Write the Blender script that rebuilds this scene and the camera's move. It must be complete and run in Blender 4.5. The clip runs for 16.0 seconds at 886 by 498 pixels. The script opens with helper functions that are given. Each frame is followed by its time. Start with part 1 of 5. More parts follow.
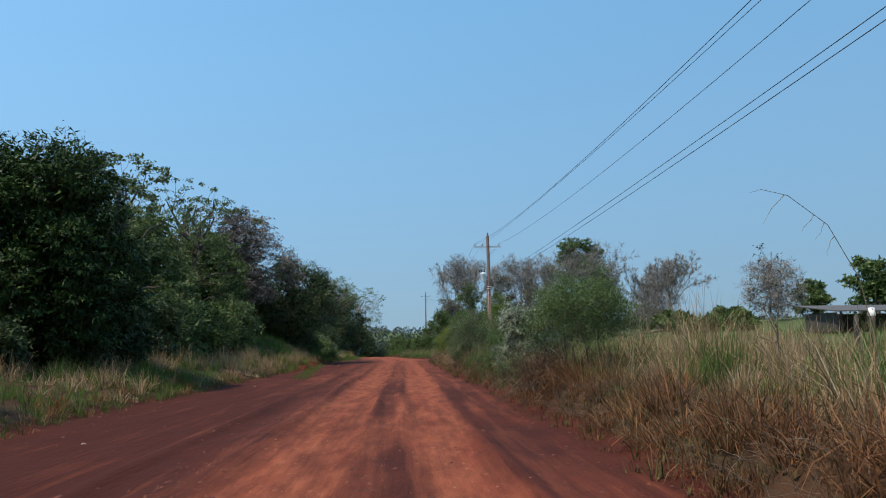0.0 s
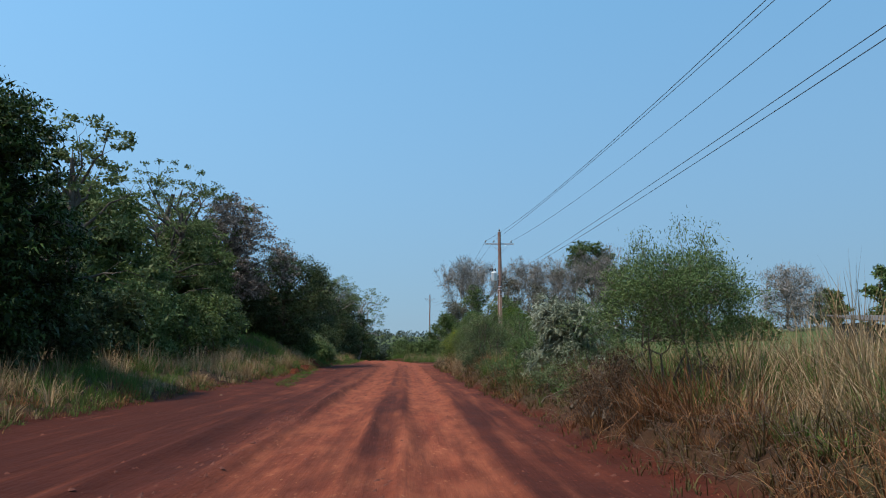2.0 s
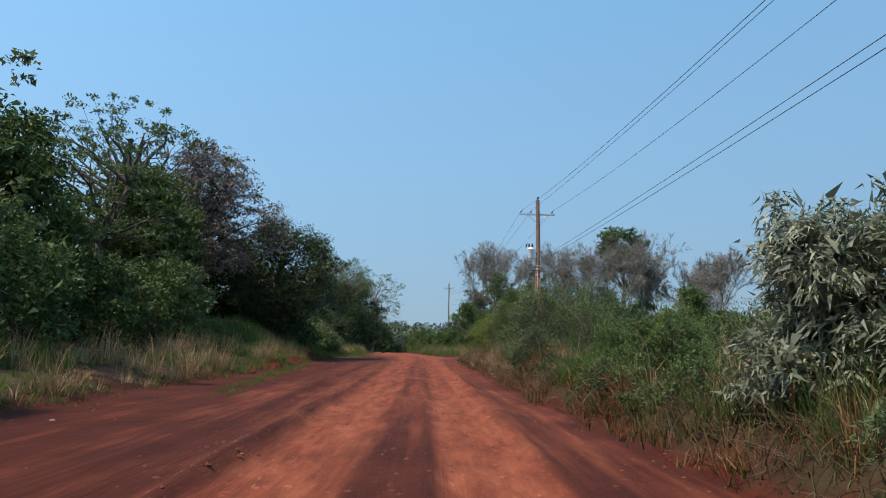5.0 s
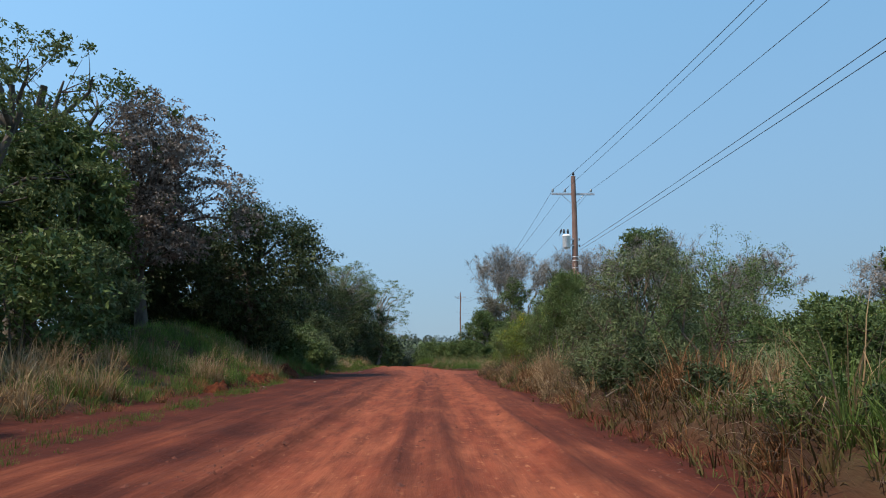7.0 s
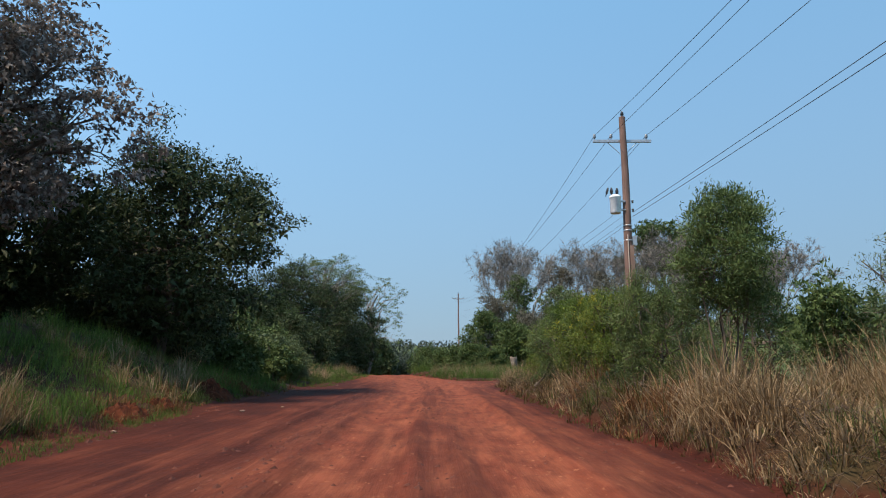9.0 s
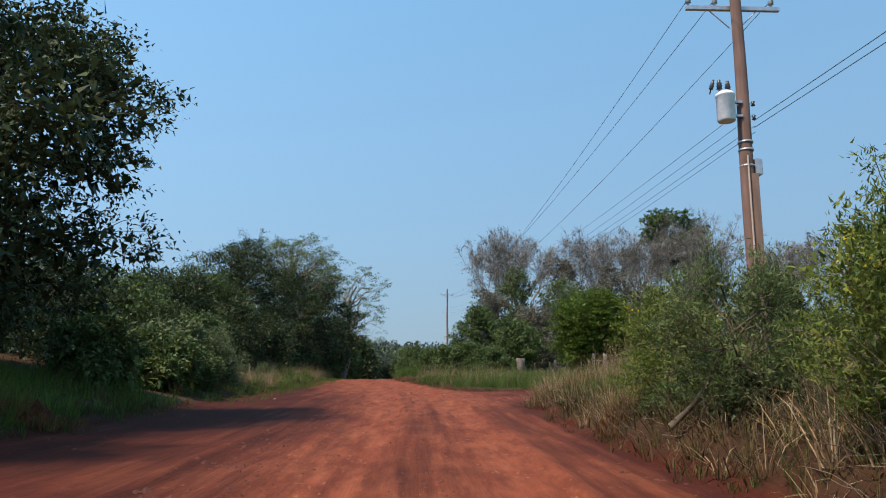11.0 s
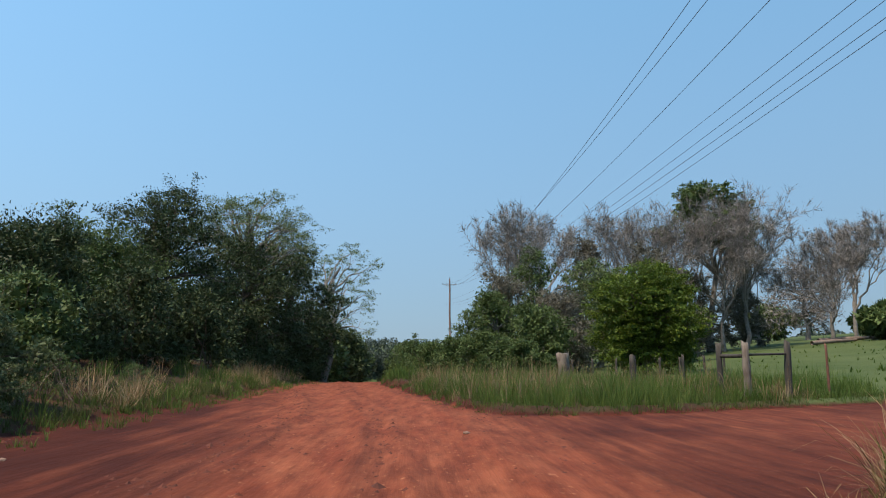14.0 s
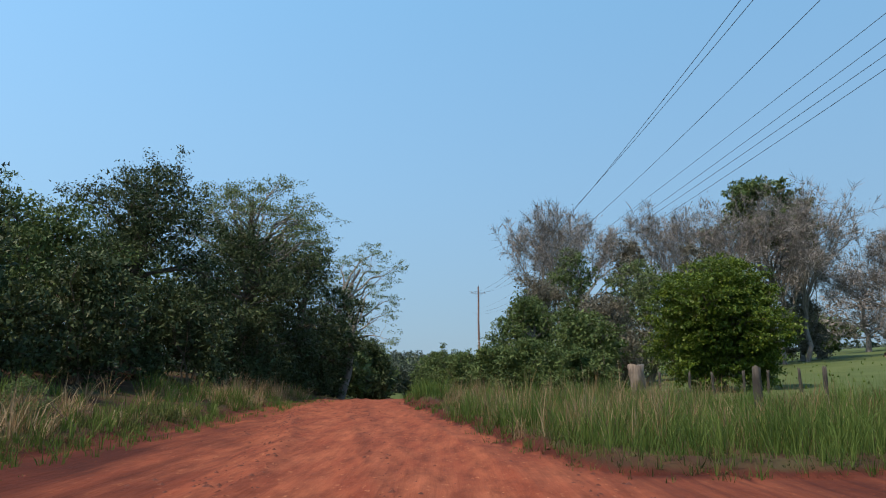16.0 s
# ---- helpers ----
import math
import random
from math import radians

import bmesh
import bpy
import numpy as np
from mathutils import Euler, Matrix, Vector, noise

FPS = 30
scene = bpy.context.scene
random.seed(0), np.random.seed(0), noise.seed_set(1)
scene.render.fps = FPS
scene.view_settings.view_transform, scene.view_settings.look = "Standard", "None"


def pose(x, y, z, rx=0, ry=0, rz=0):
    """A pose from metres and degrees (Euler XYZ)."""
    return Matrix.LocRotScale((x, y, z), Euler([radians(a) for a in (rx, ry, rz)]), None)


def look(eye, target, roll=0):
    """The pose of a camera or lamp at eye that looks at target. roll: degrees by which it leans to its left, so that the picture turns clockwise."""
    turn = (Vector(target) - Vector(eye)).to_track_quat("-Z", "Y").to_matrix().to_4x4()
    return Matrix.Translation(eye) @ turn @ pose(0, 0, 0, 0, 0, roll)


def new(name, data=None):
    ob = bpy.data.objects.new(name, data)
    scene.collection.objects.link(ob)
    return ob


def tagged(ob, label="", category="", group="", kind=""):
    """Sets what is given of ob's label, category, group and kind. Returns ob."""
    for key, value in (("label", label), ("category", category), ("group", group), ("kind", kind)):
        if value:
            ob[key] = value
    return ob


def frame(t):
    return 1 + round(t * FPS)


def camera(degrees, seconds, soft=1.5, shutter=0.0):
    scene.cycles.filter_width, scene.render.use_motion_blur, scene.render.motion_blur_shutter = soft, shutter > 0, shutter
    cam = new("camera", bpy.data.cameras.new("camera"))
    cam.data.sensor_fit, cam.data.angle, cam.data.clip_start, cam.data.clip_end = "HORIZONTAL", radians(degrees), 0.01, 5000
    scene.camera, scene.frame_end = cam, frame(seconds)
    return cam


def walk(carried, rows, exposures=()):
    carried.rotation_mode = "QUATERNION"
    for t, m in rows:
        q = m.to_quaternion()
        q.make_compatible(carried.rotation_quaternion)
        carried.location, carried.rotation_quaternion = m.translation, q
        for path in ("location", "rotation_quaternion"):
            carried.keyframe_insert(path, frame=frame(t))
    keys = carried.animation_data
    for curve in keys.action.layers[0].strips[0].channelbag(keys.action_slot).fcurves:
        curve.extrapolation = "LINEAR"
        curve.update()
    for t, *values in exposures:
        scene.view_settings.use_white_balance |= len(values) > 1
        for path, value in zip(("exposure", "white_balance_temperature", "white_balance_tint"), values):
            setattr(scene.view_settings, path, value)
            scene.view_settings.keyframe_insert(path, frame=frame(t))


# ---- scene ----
cam = camera(65.0, 16.0, soft=1.05)
PATH = [
    (0, (0.349, -0.731, 1.215), (0.463, 1.246, 1.493), -0.9),
    (0.5, (0.325, 0.324, 1.195), (0.446, 2.298, 1.491), -0.3),
    (1, (0.331, 1.428, 1.186), (0.45, 3.403, 1.481), -0.1),
    (1.5, (0.354, 2.613, 1.191), (0.463, 4.591, 1.466), -0.6),
    (2, (0.324, 3.849, 1.185), (0.425, 5.825, 1.476), 0.2),
    (2.5, (0.308, 5.124, 1.168), (0.401, 7.1, 1.463), 0.5),
    (3, (0.311, 6.601, 1.164), (0.394, 8.579, 1.447), -0.1),
    (3.5, (0.288, 8.167, 1.16), (0.352, 10.148, 1.432), 0.0),
    (4, (0.236, 9.757, 1.144), (0.299, 11.737, 1.421), 1.2),
    (4.2, (0.241, 10.452, 1.15), (0.298, 12.434, 1.412), 1.2),
    (6.3, (0.225, 19.144, 0.976), (0.271, 21.12, 1.286), 0.7),
    (6.5, (0.241, 20.037, 0.991), (0.285, 22.011, 1.306), -0.4),
    (7, (0.156, 22.461, 0.971), (0.18, 24.438, 1.277), 0.3),
    (7.5, (0.043, 24.876, 0.949), (0.053, 26.85, 1.27), 1.6),
    (8, (-0.008, 27.455, 1.005), (0.013, 29.427, 1.338), 0.2),
    (8.5, (-0.071, 30.154, 1.05), (-0.046, 32.129, 1.364), -0.4),
    (9, (-0.111, 32.828, 1.054), (-0.07, 34.802, 1.375), -0.4),
    (9.5, (-0.117, 35.599, 1.066), (-0.06, 37.571, 1.392), -0.5),
    (10, (-0.164, 38.581, 1.122), (-0.099, 40.554, 1.443), -0.1),
    (10.2, (-0.246, 39.795, 1.15), (-0.183, 41.768, 1.475), 0.8),
    (12.3, (0.182, 50.306, 0.957), (0.285, 52.277, 1.281), -1.6),
    (12.5, (0.187, 51.344, 0.999), (0.28, 53.317, 1.316), -1.4),
    (13, (0.178, 53.841, 1.013), (0.269, 55.813, 1.335), -1.0),
    (13.5, (0.185, 55.984, 1.039), (0.273, 57.955, 1.365), -0.8),
    (14, (0.149, 57.888, 1.072), (0.227, 59.861, 1.391), -0.1),
    (14.5, (0.132, 59.715, 1.057), (0.195, 61.692, 1.351), -0.5),
    (15, (0.03, 61.33, 1.047), (0.067, 63.306, 1.354), 0.8),
    (15.5, (-0.006, 62.94, 1.06), (0.018, 64.922, 1.325), -0.6),
    (16, (-0.09, 64.287, 1.087), (-0.084, 66.255, 1.442), 0.0),
]
walk(cam, [(t, look(eye, target, roll)) for t, eye, target, roll in PATH],
     [(0, 0.97, 6600, 10), (2.5, 0.97, 6600, 10), (4.0, 1.02, 6760, 12), (6.5, 1.08, 6980, 14), (10.0, 1.09, 7040, 15), (13.0, 1.06, 7060, 15), (16.0, 1.09, 7030, 14)])

# ---- world, sun ----
SUN_DIR = Vector((-0.60, -0.48, 1.2)).normalized()      # towards the sun
sun_elev = math.asin(SUN_DIR.z)
HAZE_LOW, HAZE_HIGH = (1.18, 1.95, 2.68), (1.0, 2.75, 4.5)
world = bpy.data.worlds.new("sky")
world.use_nodes = True
scene.world = world
wt = world.node_tree
sky = wt.nodes.new("ShaderNodeTexSky")
sky.sky_type = "NISHITA"
sky.sun_disc = False
sky.sun_elevation = sun_elev
sky.sun_rotation = math.atan2(SUN_DIR.x, SUN_DIR.y)
sky.air_density, sky.dust_density, sky.ozone_density = 1.0, 0.4, 5.0
wbg = wt.nodes["Background"]
# smoke haze that greys and dims the sky towards the horizon
wco = wt.nodes.new("ShaderNodeTexCoord")
wsep = wt.nodes.new("ShaderNodeSeparateXYZ")
wt.links.new(wco.outputs["Generated"], wsep.inputs[0])
wmap = wt.nodes.new("ShaderNodeMapRange")
wmap.interpolation_type = "SMOOTHSTEP"
wt.links.new(wsep.outputs["Z"], wmap.inputs["Value"])
wmap.inputs["From Min"].default_value, wmap.inputs["From Max"].default_value = -0.05, 0.55
wmap.inputs["To Min"].default_value, wmap.inputs["To Max"].default_value = 0.94, 0.62
wmix = wt.nodes.new("ShaderNodeMix")
wmix.data_type = "RGBA"
wt.links.new(wmap.outputs[0], wmix.inputs[0])
wt.links.new(sky.outputs[0], wmix.inputs[6])
whaze = wt.nodes.new("ShaderNodeMix")
whaze.data_type = "RGBA"
wup = wt.nodes.new("ShaderNodeMapRange")
wt.links.new(wsep.outputs["Z"], wup.inputs["Value"])
wup.inputs["From Min"].default_value, wup.inputs["From Max"].default_value = 0.0, 0.55
wt.links.new(wup.outputs[0], whaze.inputs[0])
whaze.inputs[6].default_value, whaze.inputs[7].default_value = (*HAZE_LOW, 1), (*HAZE_HIGH, 1)
wt.links.new(whaze.outputs[2], wmix.inputs[7])
wt.links.new(wmix.outputs[2], wbg.inputs["Color"])
# the haze is brighter on the sun's side
wdot = wt.nodes.new("ShaderNodeVectorMath")
wdot.operation = "DOT_PRODUCT"
wt.links.new(wco.outputs["Generated"], wdot.inputs[0])
wdot.inputs[1].default_value = Vector((SUN_DIR.x, SUN_DIR.y, 0)).normalized()
wside = wt.nodes.new("ShaderNodeMath")
wside.operation = "MULTIPLY_ADD"
wt.links.new(wdot.outputs["Value"], wside.inputs[0])
wside.inputs[1].default_value, wside.inputs[2].default_value = 0.030, 0.1226
wt.links.new(wside.outputs[0], wbg.inputs["Strength"])
lamp = bpy.data.lights.new("sun", "SUN")
lamp.energy, lamp.angle, lamp.color = 2.7, radians(3.0), (1.0, 0.885, 0.73)
sun = new("sun", lamp)
sun.matrix_world = look(SUN_DIR * 200, (0, 0, 0))

rng = np.random.default_rng(7)


# ---- small numeric helpers ----
def hash2(i, j, seed):
    n = (i.astype(np.int64) * 374761393 + j.astype(np.int64) * 668265263 + seed * 1442695041) & 0x7FFFFFFF
    n = ((n ^ (n >> 13)) * 1274126177) & 0x7FFFFFFF
    n = n ^ (n >> 16)
    return (n & 0xFFFF) / 65535.0


def vnoise(x, y, seed=0):
    i, j = np.floor(x), np.floor(y)
    u, v = x - i, y - j
    u, v = u * u * (3 - 2 * u), v * v * (3 - 2 * v)
    a, b = hash2(i, j, seed), hash2(i + 1, j, seed)
    c, d = hash2(i, j + 1, seed), hash2(i + 1, j + 1, seed)
    return (a * (1 - u) + b * u) * (1 - v) + (c * (1 - u) + d * u) * v - 0.5


def fbm(x, y, seed=0, octaves=3):
    total, amp = 0, 1.0
    for k in range(octaves):
        total = total + amp * vnoise(x * 2 ** k, y * 2 ** k, seed + k)
        amp *= 0.5
    return total


def ss(a, b, v):
    t = np.clip((v - a) / (b - a), 0, 1)
    return t * t * (3 - 2 * t)


# ---- lie of the land ----
def road_left(y):
    return np.interp(y, [-20, 50, 60, 80, 97, 260, 400], [-5.6, -5.6, -5.6, -5.7, -6.2, -11.4, -16])


def road_right(y):
    return np.interp(y, [-20, 40, 58, 62, 71, 74.5, 89, 97, 260, 400], [2.9, 2.55, 2.6, 2.8, 2.0, 1.1, -1.2, -1.8, -9.0, -14])


def track_line(y):
    return np.interp(y, [-20, 40, 60, 72, 85, 97, 260], [0.12, 0.0, 0.0, -0.5, -2.6, -3.9, -10.2])


def dirt_depth(x, y):
    """How far inside the dirt of the two roads a place lies, in metres; negative outside."""
    main = np.minimum(np.minimum(x - road_left(y), road_right(y) - x), 212 - y)
    side = np.minimum(y - (62.5 + 0.6 * (x - 3.2)), 71.2 + 0.45 * (x - 2.5) + 0.9 * np.exp(-((x - 2.0) / 1.3) ** 2) - y)
    side = np.minimum(side, x)
    side = np.minimum(side, 19 - x)
    wob = 0.35 * fbm(x * 0.7, y * 0.7, 11) + 0.25 * fbm(x * 2.7, y * 2.7, 15)
    return np.maximum(main, side) + wob


def land(x, y):
    x, y = np.asarray(x, float), np.asarray(y, float)
    d = dirt_depth(x, y)
    u = np.maximum(-d, 0)
    left = x < track_line(y)
    near = ss(160, 110, y)
    h = np.where(left, 0.2 * ss(0, 0.9, u) + 0.17 * np.clip(u - 0.8, 0, 7), (0.30 + 0.14 * ss(60, 50, y)) * ss(0, 0.6, u))
    h = h - 0.15 * ss(66, 70, y) * ss(0, 0.7, u) * (x > 0) + (0.055 * (0.15 + 0.85 * ss(45, 78, y)) + 0.03 * ss(90, 140, y)) * np.clip(x - 13, 0, 75) + 0.3 * np.exp(-((x - 7.5) / 3.2) ** 2 - ((y - 59.5) / 4.0) ** 2) + 0.012 * np.clip(-x - 14, 0, 80)
    h = h + 1.25 * np.exp(-((x + 9.8) / 2.3) ** 2 - ((y - 50.5) / 7) ** 2)
    c = track_line(y)
    dip = np.interp(y, [90, 100, 130, 200, 240, 300, 360], [0, -0.12, -1.6, -4.6, -4.2, -1.0, 0])
    h = h + dip * np.exp(-((x - c) / 13) ** 2)
    far = np.hypot(x * 0.8, np.maximum(y - 20, 0))
    h = h + 19 * ss(330, 900, far) + 10 * ss(900, 2200, far)
    h = h + (0.10 * fbm(x * 0.3, y * 0.3, 21) + 0.06 * fbm(x * 1.1, y * 1.1, 25)) * ss(0, 1.5, u)
    # wheel tracks, ridges and clods of the dirt road
    o = x - track_line(y) + 0.22 * fbm(y * 0.12, y * 0 + 3, 31, 2)
    inside = ss(0, 0.6, d)
    r = -0.035 * np.exp(-((o + 0.85) / 0.42) ** 2) - 0.035 * np.exp(-((o - 0.72) / 0.38) ** 2)
    r = r + 0.035 * np.exp(-((o + 1.75) / 0.22) ** 2) + 0.02 * np.exp(-((o - 1.45) / 0.25) ** 2) - 0.02 * np.exp(-((o + 2.3) / 0.3) ** 2)
    wob = 0.10 * fbm(y * 0.2, y * 0 + 9, 33, 3)
    for c0, hh, ww in ((-1.55, 0.04, 0.11), (-0.3, 0.028, 0.095), (0.22, 0.028, 0.095), (1.32, 0.03, 0.10), (-2.6, 0.028, 0.12), (2.45, 0.022, 0.12), (0.66, 0.012, 0.09), (-0.9, 0.012, 0.09)):
        r = r + (2.7 - 1.3 * ss(50, 58, y)) * hh * (0.65 + 1.1 * fbm(y * 0.13, y * 0 + c0 * 7, 37, 2)) * np.exp(-((o + wob - c0) / ww) ** 2)
    rough = 0.2 + 1.0 * np.exp(-((o + 1.9) / 0.5) ** 2) + 0.5 * np.exp(-((o) / 0.3) ** 2) + 0.45 * np.exp(-((o - 2.0) / 0.5) ** 2) + 0.3 * (o < -2.6)
    r = r + rough * (0.045 * fbm(x * 3.2, y * 0.45, 41, 2) + 0.05 * np.maximum(fbm(x * 6, y * 1.3, 47, 2) - 0.22, 0))
    r = r + 0.03 * fbm(x * 0.8, y * 0.14, 51, 2)
    return h + r * inside


def at(x, y, dz=0.0):
    return float(land(np.array([x]), np.array([y]))[0]) + dz


# ---- mesh helpers ----
def make_mesh(name, verts, quads=None, tris=None, material=None, smooth=True):
    m = bpy.data.meshes.new(name)
    verts = np.asarray(verts, np.float32).reshape(-1, 3)
    q = np.zeros((0, 4), np.int32) if quads is None else np.asarray(quads, np.int32).reshape(-1, 4)
    t = np.zeros((0, 3), np.int32) if tris is None else np.asarray(tris, np.int32).reshape(-1, 3)
    m.vertices.add(len(verts))
    m.vertices.foreach_set("co", verts.ravel())
    idx = np.concatenate([q.ravel(), t.ravel()])
    m.loops.add(len(idx))
    m.loops.foreach_set("vertex_index", idx)
    starts = np.concatenate([np.arange(len(q)) * 4, len(q) * 4 + np.arange(len(t)) * 3]).astype(np.int32)
    m.polygons.add(len(starts))
    m.polygons.foreach_set("loop_start", starts)
    m.polygons.foreach_set("use_smooth", np.full(len(starts), smooth))
    if material:
        m.materials.append(material)
    m.update(calc_edges=True)
    return m


def part(name, mesh, parent, label=""):
    ob = new(name, mesh)
    ob.parent = parent
    if label:
        tagged(ob, label)
    return ob


def thing(name, place, label, category, group="", kind=""):
    ob = new(name)
    ob.empty_display_size = 0.3
    ob.location = place
    return tagged(ob, label, category, group, kind)


class Tubes:
    """Collects tapered tubes along bent lines into one mesh."""

    def __init__(self):
        self.v, self.q, self.n = [], [], 0

    def add(self, pts, radii, sides=5):
        pts = np.asarray(pts, float)
        k = len(pts)
        radii = np.broadcast_to(np.asarray(radii, float), (k,))
        d = np.gradient(pts, axis=0)
        d /= np.linalg.norm(d, axis=1, keepdims=True) + 1e-9
        ref = np.array([0.0, 0, 1]) if abs(d[0][2]) < 0.8 else np.array([1.0, 0, 0])
        a = np.cross(d, ref)
        a /= np.linalg.norm(a, axis=1, keepdims=True) + 1e-9
        b = np.cross(d, a)
        ang = np.arange(sides) * 2 * math.pi / sides
        ring = pts[:, None] + radii[:, None, None] * (a[:, None] * np.cos(ang)[None, :, None] + b[:, None] * np.sin(ang)[None, :, None])
        self.v.append(ring.reshape(-1, 3))
        i = np.arange(k - 1)[:, None] * sides + np.arange(sides)[None]
        j = np.arange(k - 1)[:, None] * sides + (np.arange(sides)[None] + 1) % sides
        self.q.append(np.stack([i, j, j + sides, i + sides], -1).reshape(-1, 4) + self.n)
        self.n += k * sides

    def mesh(self, name, material):
        return make_mesh(name, np.concatenate(self.v), np.concatenate(self.q), None, material)


def unit(v):
    return v / (np.linalg.norm(v, axis=-1, keepdims=True) + 1e-9)


def leaf_mesh(name, pos, way, length, width, material, fold=0.12, g=rng, tiny=False):
    """Each leaf a folded blade of four corners, from pos along way; tiny ones have three."""
    n = len(pos)
    side = unit(np.cross(way, unit(g.normal(size=(n, 3)) + np.array([0, 0, 1.2]))))
    nor = np.cross(side, way)
    L, W = np.asarray(length).reshape(-1, 1), np.asarray(width).reshape(-1, 1)
    if tiny:
        v = np.stack([pos - side * W * 0.6, pos + way * L, pos + side * W * 0.6 + way * L * 0.15], 1).reshape(-1, 3)
        return make_mesh(name, v, None, np.arange(n * 3).reshape(-1, 3), material, smooth=False)
    mid = pos + way * L * 0.45 + nor * L * fold
    tip = pos + way * L - nor * L * fold * 0.6
    v = np.stack([pos, mid + side * W / 2, tip, mid - side * W / 2], 1).reshape(-1, 3)
    return make_mesh(name, v, np.arange(n * 4).reshape(-1, 4), None, material, smooth=False)


def bent(a, b, g, sag=0.12, k=5, up=0.0):
    """A bent line of k points from a to b."""
    a, b = np.asarray(a, float), np.asarray(b, float)
    t = np.linspace(0, 1, k)[:, None]
    L = np.linalg.norm(b - a)
    off = g.normal(size=3) * sag * L + np.array([0, 0, up * L])
    wig = g.normal(size=(k, 3)) * 0.03 * L
    wig[0] = wig[-1] = 0
    return a + (b - a) * t + off * (4 * t * (1 - t)) * 0.5 + wig


# ---- materials ----
def mat_base(name):
    m = bpy.data.materials.new(name)
    m.use_nodes = True
    nt = m.node_tree
    return m, nt, nt.nodes["Principled BSDF"], nt.nodes["Material Output"]


def ramp_node(nt, stops):
    r = nt.nodes.new("ShaderNodeValToRGB")
    els = r.color_ramp.elements
    while len(els) < len(stops):
        els.new(0.5)
    for e, (p, c) in zip(els, stops):
        e.position, e.color = p, (*c, 1)
    return r


def foliage(name, colours, translucent=0.3, rough=0.5):
    """Leaves: a colour for each leaf out of the given ones, a little light passing through."""
    m, nt, bsdf, out = mat_base(name)
    geo = nt.nodes.new("ShaderNodeNewGeometry")
    k = len(colours)
    ramp = ramp_node(nt, [(i / max(k - 1, 1), c) for i, c in enumerate(colours)])
    # patches of paler and darker growth besides the leaf's own colour
    coord = nt.nodes.new("ShaderNodeTexCoord")
    ns = nt.nodes.new("ShaderNodeTexNoise")
    ns.inputs["Scale"].default_value = 0.9
    nt.links.new(coord.outputs["Object"], ns.inputs["Vector"])
    mix = nt.nodes.new("ShaderNodeMath")
    mix.operation = "MULTIPLY_ADD"
    nt.links.new(ns.outputs["Fac"], mix.inputs[0])
    mix.inputs[1].default_value = 1.1
    add = nt.nodes.new("ShaderNodeMath")
    add.operation = "MULTIPLY_ADD"
    nt.links.new(geo.outputs["Random Per Island"], add.inputs[0])
    add.inputs[1].default_value, add.inputs[2].default_value = 0.7, -0.4
    nt.links.new(add.outputs[0], mix.inputs[2])
    nt.links.new(mix.outputs[0], ramp.inputs[0])
    nt.links.new(ramp.outputs[0], bsdf.inputs["Base Color"])
    bsdf.inputs["Roughness"].default_value = rough
    bsdf.inputs["Specular IOR Level"].default_value = 0.14
    tr = nt.nodes.new("ShaderNodeBsdfTranslucent")
    nt.links.new(ramp.outputs[0], tr.inputs["Color"])
    ms = nt.nodes.new("ShaderNodeMixShader")
    ms.inputs[0].default_value = translucent
    nt.links.new(bsdf.outputs[0], ms.inputs[1])
    nt.links.new(tr.outputs[0], ms.inputs[2])
    nt.links.new(ms.outputs[0], out.inputs[0])
    return m


def bark(name, dark, light, scale=3.0, stretch=0.25, bump=0.4):
    m, nt, bsdf, out = mat_base(name)
    coord = nt.nodes.new("ShaderNodeTexCoord")
    mp = nt.nodes.new("ShaderNodeMapping")
    mp.inputs["Scale"].default_value = (1, 1, stretch)
    nt.links.new(coord.outputs["Object"], mp.inputs["Vector"])
    ns = nt.nodes.new("ShaderNodeTexNoise")
    ns.inputs["Scale"].default_value, ns.inputs["Detail"].default_value = scale * 5, 6
    nt.links.new(mp.outputs[0], ns.inputs["Vector"])
    big = nt.nodes.new("ShaderNodeTexNoise")
    big.inputs["Scale"].default_value = scale * 0.6
    nt.links.new(coord.outputs["Object"], big.inputs["Vector"])
    a = nt.nodes.new("ShaderNodeMath")
    a.operation = "ADD"
    nt.links.new(ns.outputs["Fac"], a.inputs[0])
    nt.links.new(big.outputs["Fac"], a.inputs[1])
    ramp = ramp_node(nt, [(0.35, dark), (0.65, light)])
    half = nt.nodes.new("ShaderNodeMath")
    half.operation = "MULTIPLY"
    half.inputs[1].default_value = 0.5
    nt.links.new(a.outputs[0], half.inputs[0])
    nt.links.new(half.outputs[0], ramp.inputs[0])
    nt.links.new(ramp.outputs[0], bsdf.inputs["Base Color"])
    bsdf.inputs["Roughness"].default_value = 0.85
    bp = nt.nodes.new("ShaderNodeBump")
    bp.inputs["Strength"].default_value, bp.inputs["Distance"].default_value = bump, 0.02
    nt.links.new(ns.outputs["Fac"], bp.inputs["Height"])
    nt.links.new(bp.outputs[0], bsdf.inputs["Normal"])
    return m


